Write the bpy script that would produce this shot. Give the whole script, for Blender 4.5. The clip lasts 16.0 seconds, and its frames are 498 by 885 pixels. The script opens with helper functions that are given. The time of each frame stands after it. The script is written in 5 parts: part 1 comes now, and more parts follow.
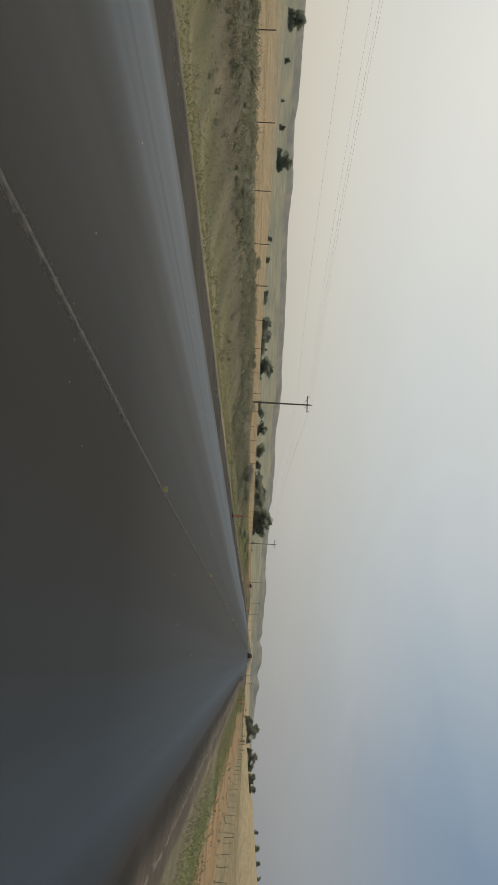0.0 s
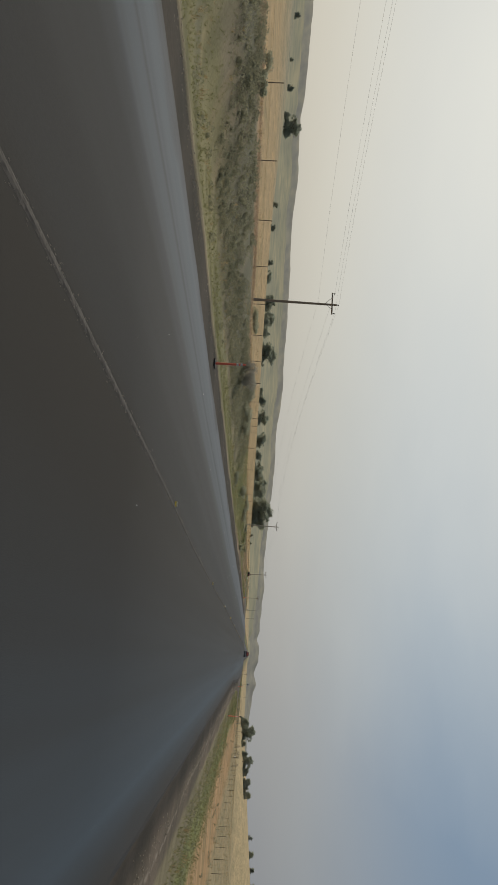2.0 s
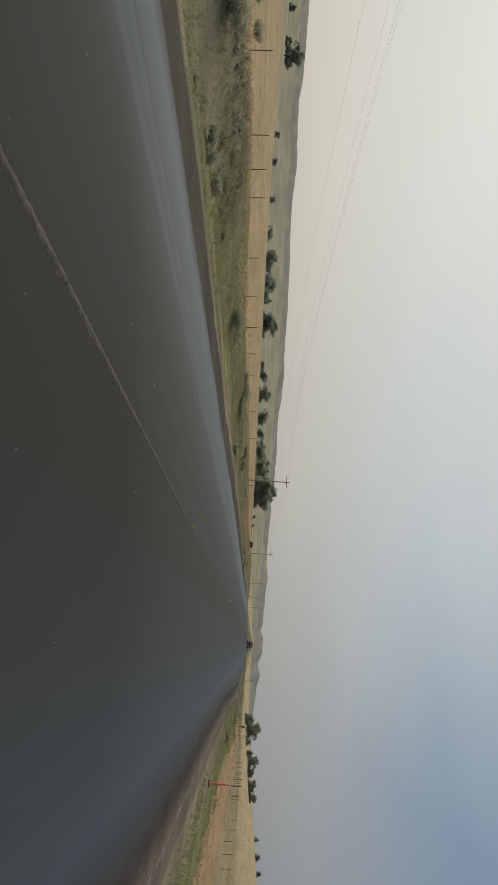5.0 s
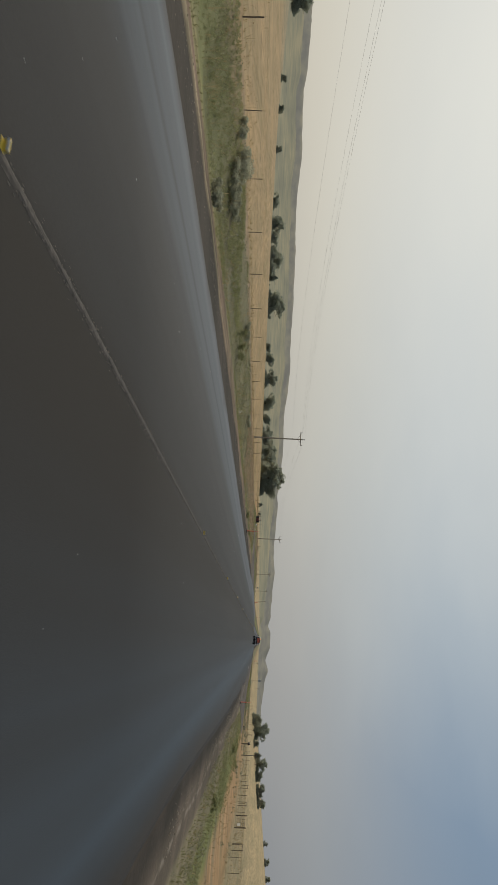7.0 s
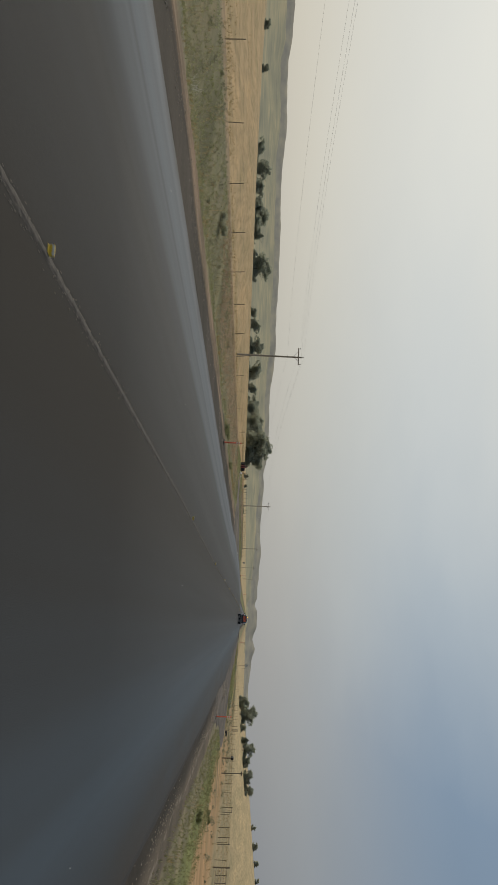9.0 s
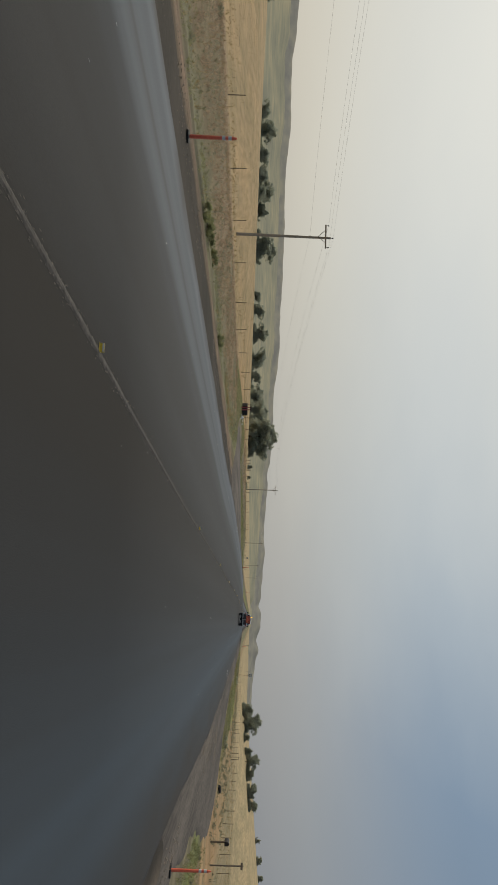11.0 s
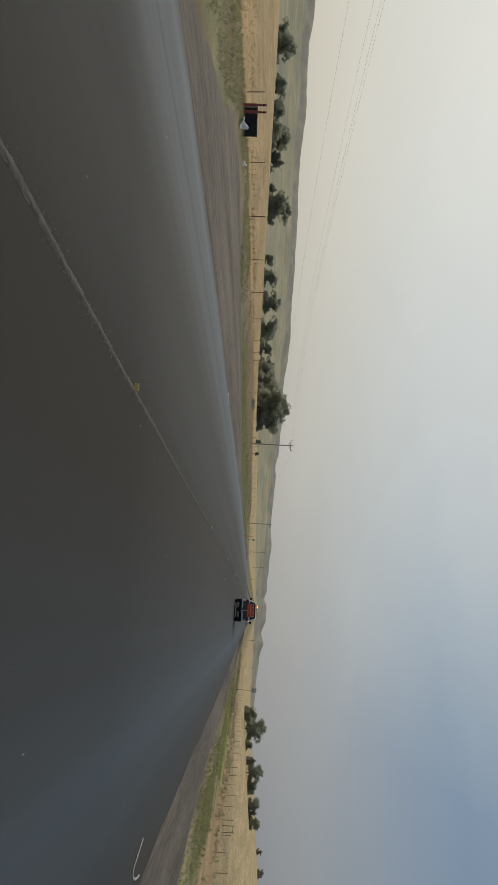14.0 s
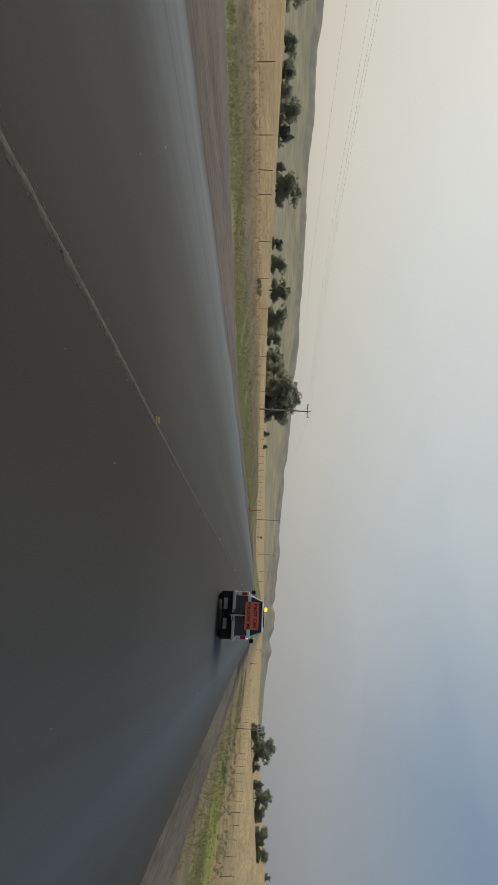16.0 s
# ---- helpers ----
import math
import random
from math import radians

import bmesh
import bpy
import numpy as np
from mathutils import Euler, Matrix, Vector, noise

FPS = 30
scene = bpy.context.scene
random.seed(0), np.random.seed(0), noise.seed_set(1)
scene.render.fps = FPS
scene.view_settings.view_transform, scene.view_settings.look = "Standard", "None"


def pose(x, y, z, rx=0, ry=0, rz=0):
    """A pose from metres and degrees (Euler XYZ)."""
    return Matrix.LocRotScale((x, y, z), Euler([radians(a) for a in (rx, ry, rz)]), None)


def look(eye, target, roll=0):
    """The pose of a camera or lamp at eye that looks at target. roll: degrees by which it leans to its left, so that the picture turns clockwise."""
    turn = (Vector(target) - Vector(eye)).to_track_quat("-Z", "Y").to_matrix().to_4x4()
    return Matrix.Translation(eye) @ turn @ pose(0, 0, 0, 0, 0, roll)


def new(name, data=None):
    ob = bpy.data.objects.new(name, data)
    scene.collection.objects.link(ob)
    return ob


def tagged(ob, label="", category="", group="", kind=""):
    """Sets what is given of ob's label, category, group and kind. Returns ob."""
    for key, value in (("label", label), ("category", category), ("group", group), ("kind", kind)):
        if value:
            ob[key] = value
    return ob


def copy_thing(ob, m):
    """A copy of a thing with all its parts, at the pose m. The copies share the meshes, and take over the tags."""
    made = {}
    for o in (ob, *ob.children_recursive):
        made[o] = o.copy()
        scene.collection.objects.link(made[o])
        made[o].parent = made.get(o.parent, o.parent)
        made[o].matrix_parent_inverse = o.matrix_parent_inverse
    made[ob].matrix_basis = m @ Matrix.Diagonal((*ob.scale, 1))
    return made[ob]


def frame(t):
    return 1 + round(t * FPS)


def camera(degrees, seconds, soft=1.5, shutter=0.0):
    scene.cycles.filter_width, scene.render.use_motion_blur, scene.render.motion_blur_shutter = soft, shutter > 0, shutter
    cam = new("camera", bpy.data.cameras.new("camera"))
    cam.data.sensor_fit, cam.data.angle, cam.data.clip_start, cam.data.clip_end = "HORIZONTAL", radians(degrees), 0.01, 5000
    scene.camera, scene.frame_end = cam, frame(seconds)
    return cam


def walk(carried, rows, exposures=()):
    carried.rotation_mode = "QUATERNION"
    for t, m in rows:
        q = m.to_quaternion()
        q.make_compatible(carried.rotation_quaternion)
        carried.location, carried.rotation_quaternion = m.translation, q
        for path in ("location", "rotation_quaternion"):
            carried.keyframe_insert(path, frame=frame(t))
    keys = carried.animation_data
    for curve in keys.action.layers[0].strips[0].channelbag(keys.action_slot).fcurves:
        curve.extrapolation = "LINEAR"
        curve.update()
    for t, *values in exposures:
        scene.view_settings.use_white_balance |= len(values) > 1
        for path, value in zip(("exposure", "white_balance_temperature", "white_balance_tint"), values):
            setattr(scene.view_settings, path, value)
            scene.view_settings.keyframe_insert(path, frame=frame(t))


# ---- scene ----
# ---- camera ----
cam = camera(41.96, 16.0, soft=0.85, shutter=0.08)
PATH = [
    (0, (2.985, 0.000, 1.792), (-28.391, 94.937, 0.207), 91.92),
    (0.5, (3.049, 6.778, 1.798), (-28.454, 101.671, 0.124), 92.36),
    (1, (3.020, 13.564, 1.755), (-28.703, 108.382, -0.049), 92.43),
    (1.5, (2.967, 20.358, 1.729), (-28.409, 115.291, -0.084), 92.68),
    (2, (2.950, 27.160, 1.744), (-28.177, 122.178, 0.129), 92.86),
    (2.5, (2.850, 33.969, 1.655), (-27.839, 129.131, 0.114), 92.81),
    (3, (2.888, 40.787, 1.657), (-27.129, 136.170, 0.603), 92.10),
    (3.5, (2.965, 47.613, 1.709), (-27.591, 142.821, 0.453), 92.09),
    (4, (2.924, 54.446, 1.693), (-27.343, 149.748, 0.474), 92.27),
    (6.5, (2.889, 88.732, 1.677), (-26.489, 184.284, -0.917), 91.85),
    (7, (2.893, 95.613, 1.722), (-26.390, 191.190, -1.003), 91.86),
    (7.5, (2.883, 102.502, 1.678), (-26.470, 198.062, -0.884), 92.36),
    (8, (2.875, 109.398, 1.774), (-26.101, 205.090, -0.077), 92.08),
    (8.5, (2.872, 116.303, 1.748), (-24.163, 212.575, 0.887), 92.13),
    (9, (2.886, 123.215, 1.730), (-23.619, 219.638, 1.287), 91.56),
    (11.5, (2.886, 157.897, 1.732), (-23.700, 254.290, 0.526), 91.64),
    (12, (2.878, 164.857, 1.768), (-23.120, 261.411, 0.608), 92.08),
    (12.5, (2.887, 171.825, 1.738), (-22.850, 268.448, 0.543), 91.91),
    (13, (2.889, 178.800, 1.710), (-23.150, 275.334, -0.110), 91.94),
    (13.5, (2.904, 185.784, 1.730), (-23.398, 282.237, -0.503), 91.97),
    (14, (2.869, 192.776, 1.740), (-22.711, 289.421, -0.558), 92.63),
    (14.5, (2.856, 199.775, 1.799), (-23.191, 296.285, -0.941), 92.99),
    (15, (2.848, 206.783, 1.787), (-23.559, 303.182, -1.357), 92.75),
    (15.5, (2.812, 213.798, 1.746), (-23.962, 310.086, -1.693), 92.71),
    (16, (2.766, 220.821, 1.775), (-23.780, 317.166, -1.838), 92.62),
]
walk(cam, [(t, look(eye, target, roll)) for t, eye, target, roll in PATH], exposures=[(0.0, 0.0), (16.0, 0.0)])

# ---- light: smoky overcast, the sun veiled to the left ahead ----
SUN_AZ, SUN_EL = -53.0, 42.0
SUN_DIR = Vector((math.sin(radians(SUN_AZ)) * math.cos(radians(SUN_EL)), math.cos(radians(SUN_AZ)) * math.cos(radians(SUN_EL)), math.sin(radians(SUN_EL))))

world = bpy.data.worlds.new("hazy_sky")
scene.world = world
world.use_nodes = True
wt = world.node_tree
wn, wl = wt.nodes, wt.links
sky = wn.new("ShaderNodeTexSky")
sky.sky_type, sky.sun_disc = "NISHITA", False
sky.sun_elevation, sky.sun_rotation = radians(SUN_EL), radians(SUN_AZ)
sky.air_density, sky.dust_density, sky.ozone_density = 1.0, 4.0, 1.0
sky_gain = wn.new("ShaderNodeVectorMath")
sky_gain.operation = "SCALE"
sky_gain.inputs["Scale"].default_value = 0.08
wl.new(sky.outputs[0], sky_gain.inputs[0])
coord = wn.new("ShaderNodeTexCoord")
toward = wn.new("ShaderNodeVectorMath")
toward.operation = "DOT_PRODUCT"
toward.inputs[1].default_value = SUN_DIR
wl.new(coord.outputs["Generated"], toward.inputs[0])
cloud = wn.new("ShaderNodeTexNoise")
cloud.inputs["Scale"].default_value = 1.6
cloud.inputs["Detail"].default_value = 5
stretch = wn.new("ShaderNodeMapping")
stretch.inputs["Scale"].default_value = (1.0, 1.0, 3.0)
wl.new(coord.outputs["Generated"], stretch.inputs[0])
wl.new(stretch.outputs[0], cloud.inputs["Vector"])
sway = wn.new("ShaderNodeMath")
sway.operation = "MULTIPLY_ADD"
sway.inputs[1].default_value = 0.22
sway.inputs[2].default_value = -0.11
wl.new(cloud.outputs[0], sway.inputs[0])
shift = wn.new("ShaderNodeMath")
shift.operation = "ADD"
wl.new(toward.outputs["Value"], shift.inputs[0])
wl.new(sway.outputs[0], shift.inputs[1])


def sky_ramp(stops):
    r = wn.new("ShaderNodeValToRGB")
    els = r.color_ramp.elements
    els[0].position, els[0].color = stops[0][0], (*stops[0][1], 1)
    els[1].position, els[1].color = stops[-1][0], (*stops[-1][1], 1)
    for at, col in stops[1:-1]:
        e = els.new(at)
        e.color = (*col, 1)
    wl.new(shift.outputs[0], r.inputs[0])
    return r.outputs[0]


upper = sky_ramp([(0.0, (0.145, 0.196, 0.268)), (0.3, (0.170, 0.238, 0.322)), (0.48, (0.215, 0.292, 0.385)), (0.66, (0.415, 0.474, 0.513)), (0.8, (0.578, 0.610, 0.598)), (0.94, (0.692, 0.702, 0.640)), (1.0, (0.758, 0.760, 0.690))])
lower = sky_ramp([(0.0, (0.232, 0.246, 0.262)), (0.24, (0.274, 0.290, 0.308)), (0.45, (0.385, 0.386, 0.376)), (0.6, (0.505, 0.497, 0.455)), (0.75, (0.593, 0.572, 0.495)), (1.0, (0.700, 0.677, 0.576))])
rise = wn.new("ShaderNodeSeparateXYZ")
wl.new(coord.outputs["Generated"], rise.inputs[0])
veil = wn.new("ShaderNodeMapRange")
veil.interpolation_type = "SMOOTHSTEP"
veil.inputs["From Min"].default_value, veil.inputs["From Max"].default_value = 0.0, 0.30
wl.new(rise.outputs[2], veil.inputs["Value"])
haze = wn.new("ShaderNodeMix")
haze.data_type = "RGBA"
wl.new(veil.outputs[0], haze.inputs[0])
wl.new(lower, haze.inputs[6])
wl.new(upper, haze.inputs[7])
blend = wn.new("ShaderNodeMix")
blend.data_type = "RGBA"
blend.inputs[0].default_value = 0.88
wl.new(sky_gain.outputs[0], blend.inputs[6])
wl.new(haze.outputs[2], blend.inputs[7])
wl.new(blend.outputs[2], wn["Background"].inputs[0])
wn["Background"].inputs[1].default_value = 1.0

sun = new("sun", bpy.data.lights.new("sun", "SUN"))
sun.data.energy, sun.data.angle, sun.data.color = 1.9, radians(40), (1.0, 0.9, 0.75)
sun.matrix_world = look(SUN_DIR * 50, (0, 0, 0))


# ---- materials ----
def surf(name, a, b, scale=3.0, rough=0.9, bump=0.3, bump_scale=None, metal=0.0, fine=40.0, spec=0.3, stretch_to=(1, 1, 1), space="Object", vary=0.0, leafy=0.0):
    """Two colours mixed at two scales, with fine relief."""
    m = bpy.data.materials.new(name)
    m.use_nodes = True
    n, l = m.node_tree.nodes, m.node_tree.links
    p = n["Principled BSDF"]
    p.inputs["Metallic"].default_value = metal
    p.inputs["Specular IOR Level"].default_value = spec
    tc = n.new("ShaderNodeTexCoord")
    mp = n.new("ShaderNodeMapping")
    mp.inputs["Scale"].default_value = stretch_to
    if space == "World":
        geo = n.new("ShaderNodeNewGeometry")
        l.new(geo.outputs["Position"], mp.inputs[0])
    else:
        l.new(tc.outputs["Object"], mp.inputs[0])
    big = n.new("ShaderNodeTexNoise")
    big.inputs["Scale"].default_value, big.inputs["Detail"].default_value = scale, 4
    small = n.new("ShaderNodeTexNoise")
    small.inputs["Scale"].default_value, small.inputs["Detail"].default_value = fine, 3
    l.new(mp.outputs[0], big.inputs["Vector"])
    l.new(mp.outputs[0], small.inputs["Vector"])
    mix = n.new("ShaderNodeMath")
    mix.operation = "MULTIPLY_ADD"
    mix.inputs[1].default_value = 0.45
    l.new(small.outputs[0], mix.inputs[0])
    half = n.new("ShaderNodeMath")
    half.operation = "MULTIPLY"
    half.inputs[1].default_value = 0.55
    l.new(big.outputs[0], half.inputs[0])
    l.new(half.outputs[0], mix.inputs[2])
    ramp = n.new("ShaderNodeValToRGB")
    ramp.color_ramp.elements[0].position, ramp.color_ramp.elements[0].color = 0.36, (*a, 1)
    ramp.color_ramp.elements[1].position, ramp.color_ramp.elements[1].color = 0.64, (*b, 1)
    l.new(mix.outputs[0], ramp.inputs[0])
    col = ramp.outputs[0]
    if vary:
        info = n.new("ShaderNodeNewGeometry")
        hsv = n.new("ShaderNodeHueSaturation")
        rr = n.new("ShaderNodeMapRange")
        rr.inputs["To Min"].default_value, rr.inputs["To Max"].default_value = 1 - vary, 1 + vary
        l.new(info.outputs["Random Per Island"], rr.inputs["Value"])
        l.new(rr.outputs[0], hsv.inputs["Value"])
        l.new(col, hsv.inputs["Color"])
        col = hsv.outputs[0]
    l.new(col, p.inputs["Base Color"])
    rg = n.new("ShaderNodeMapRange")
    rg.inputs["To Min"].default_value, rg.inputs["To Max"].default_value = max(0.02, rough - 0.08), min(1, rough + 0.08)
    l.new(big.outputs[0], rg.inputs["Value"])
    l.new(rg.outputs[0], p.inputs["Roughness"])
    if bump:
        bp = n.new("ShaderNodeBump")
        bp.inputs["Strength"].default_value = bump
        bp.inputs["Distance"].default_value = 0.02
        l.new(small.outputs[0], bp.inputs["Height"])
        l.new(bp.outputs[0], p.inputs["Normal"])
    if leafy:
        # thin leaves let light through
        thin = n.new("ShaderNodeBsdfTranslucent")
        both = n.new("ShaderNodeMixShader")
        both.inputs[0].default_value = leafy
        l.new(col, thin.inputs["Color"])
        l.new(p.outputs[0], both.inputs[1])
        l.new(thin.outputs[0], both.inputs[2])
        l.new(both.outputs[0], n["Material Output"].inputs["Surface"])
    return m


def asphalt(name, a, b, rough, spec, side):
    """Dark binder with fine stone, faint lengthwise paver and roller streaks."""
    m = bpy.data.materials.new(name)
    m.use_nodes = True
    n, l = m.node_tree.nodes, m.node_tree.links
    p = n["Principled BSDF"]
    p.inputs["Specular IOR Level"].default_value = spec
    geo = n.new("ShaderNodeNewGeometry")

    def grain(scale, detail, sx, sy):
        mp = n.new("ShaderNodeMapping")
        mp.inputs["Scale"].default_value = (sx, sy, 1)
        l.new(geo.outputs["Position"], mp.inputs[0])
        t = n.new("ShaderNodeTexNoise")
        t.inputs["Scale"].default_value, t.inputs["Detail"].default_value = scale, detail
        l.new(mp.outputs[0], t.inputs["Vector"])
        return t.outputs[0]
    streak, patch, stone = grain(0.9, 2, 1.0, 0.01), grain(0.10, 3, 1.0, 0.35), grain(70, 2, 1, 1)

    def blend(x, y, k):
        q = n.new("ShaderNodeMix")
        q.inputs[0].default_value = k
        l.new(x, q.inputs[2])
        l.new(y, q.inputs[3])
        return q.outputs[0]
    tone = blend(blend(streak, patch, 0.6), stone, 0.45)
    r = n.new("ShaderNodeValToRGB")
    r.color_ramp.elements[0].position, r.color_ramp.elements[0].color = 0.35, (*a, 1)
    r.color_ramp.elements[1].position, r.color_ramp.elements[1].color = 0.65, (*b, 1)
    l.new(tone, r.inputs[0])
    # rolled shoulders and paver's seam, greyed towards both edges by painted sky sheen
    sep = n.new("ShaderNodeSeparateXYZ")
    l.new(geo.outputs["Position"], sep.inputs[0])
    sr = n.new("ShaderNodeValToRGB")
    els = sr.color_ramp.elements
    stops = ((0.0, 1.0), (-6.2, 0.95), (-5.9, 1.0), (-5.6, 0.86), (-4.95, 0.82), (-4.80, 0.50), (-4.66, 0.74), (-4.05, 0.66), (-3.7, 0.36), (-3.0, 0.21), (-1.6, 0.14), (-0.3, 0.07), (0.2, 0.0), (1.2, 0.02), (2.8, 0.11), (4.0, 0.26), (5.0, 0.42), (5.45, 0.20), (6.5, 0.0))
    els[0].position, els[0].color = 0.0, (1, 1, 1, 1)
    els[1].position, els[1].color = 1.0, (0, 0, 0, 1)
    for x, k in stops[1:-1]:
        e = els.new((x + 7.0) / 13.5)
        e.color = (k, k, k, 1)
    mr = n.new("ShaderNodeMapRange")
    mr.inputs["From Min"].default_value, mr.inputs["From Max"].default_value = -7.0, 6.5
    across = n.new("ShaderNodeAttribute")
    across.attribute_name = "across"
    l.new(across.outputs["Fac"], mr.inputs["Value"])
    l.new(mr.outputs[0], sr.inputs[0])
    fade = n.new("ShaderNodeMath")
    fade.operation = "MULTIPLY"
    bend = n.new("ShaderNodeMapRange")
    bend.inputs["From Min"].default_value, bend.inputs["From Max"].default_value = 0.25, 0.7
    bend.inputs["To Min"].default_value = 0.68
    l.new(grain(1.3, 3, 1.6, 0.02), bend.inputs["Value"])
    l.new(sr.outputs[0], fade.inputs[0])
    l.new(bend.outputs[0], fade.inputs[1])
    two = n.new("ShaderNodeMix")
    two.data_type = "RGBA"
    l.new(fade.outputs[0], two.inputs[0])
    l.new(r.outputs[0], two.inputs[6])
    # the painted sheen: grey-blue on the rolled strip, bluer on the other side
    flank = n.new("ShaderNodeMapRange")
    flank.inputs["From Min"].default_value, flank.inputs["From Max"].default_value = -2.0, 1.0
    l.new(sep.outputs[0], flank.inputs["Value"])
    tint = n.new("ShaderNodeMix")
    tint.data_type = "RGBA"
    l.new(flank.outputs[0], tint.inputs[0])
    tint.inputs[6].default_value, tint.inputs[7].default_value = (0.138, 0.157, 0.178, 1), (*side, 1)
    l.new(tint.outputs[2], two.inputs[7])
    # dirt carried in over both edges
    rag = n.new("ShaderNodeMath")
    rag.operation = "MULTIPLY_ADD"
    rag.inputs[1].default_value = 1.3
    l.new(grain(0.8, 5, 1.0, 0.3), rag.inputs[0])
    away = n.new("ShaderNodeMath")
    away.operation = "ADD"
    away.inputs[1].default_value = 0.25
    l.new(across.outputs["Fac"], away.inputs[0])
    span = n.new("ShaderNodeMath")
    span.operation = "ABSOLUTE"
    l.new(away.outputs[0], span.inputs[0])
    l.new(span.outputs[0], rag.inputs[2])
    dirt = n.new("ShaderNodeMapRange")
    dirt.inputs["From Min"].default_value, dirt.inputs["From Max"].default_value = 6.35, 7.0
    dirt.inputs["To Max"].default_value = 0.9
    l.new(rag.outputs[0], dirt.inputs["Value"])
    three = n.new("ShaderNodeMix")
    three.data_type = "RGBA"
    l.new(dirt.outputs[0], three.inputs[0])
    l.new(two.outputs[2], three.inputs[6])
    three.inputs[7].default_value = (0.052, 0.044, 0.036, 1)
    l.new(three.outputs[2], p.inputs["Base Color"])
    g = n.new("ShaderNodeMapRange")
    g.inputs["From Min"].default_value, g.inputs["From Max"].default_value = 0.3, 0.7
    g.inputs["To Min"].default_value, g.inputs["To Max"].default_value = rough - 0.05, rough + 0.05
    l.new(streak, g.inputs["Value"])
    l.new(g.outputs[0], p.inputs["Roughness"])
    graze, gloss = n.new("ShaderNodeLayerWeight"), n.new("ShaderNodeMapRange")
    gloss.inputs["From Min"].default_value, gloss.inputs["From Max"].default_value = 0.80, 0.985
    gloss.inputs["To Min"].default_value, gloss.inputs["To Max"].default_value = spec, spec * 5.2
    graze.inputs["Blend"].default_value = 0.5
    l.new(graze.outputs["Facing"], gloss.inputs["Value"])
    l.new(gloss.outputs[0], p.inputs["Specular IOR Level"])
    bp = n.new("ShaderNodeBump")
    bp.inputs["Strength"].default_value, bp.inputs["Distance"].default_value = 0.35, 0.006
    l.new(stone, bp.inputs["Height"])
    l.new(bp.outputs[0], p.inputs["Normal"])
    return m


def glow(name, col, power):
    m = bpy.data.materials.new(name)
    m.use_nodes = True
    p = m.node_tree.nodes["Principled BSDF"]
    p.inputs["Base Color"].default_value = (*col, 1)
    p.inputs["Emission Color"].default_value = (*col, 1)
    p.inputs["Emission Strength"].default_value = power
    return m


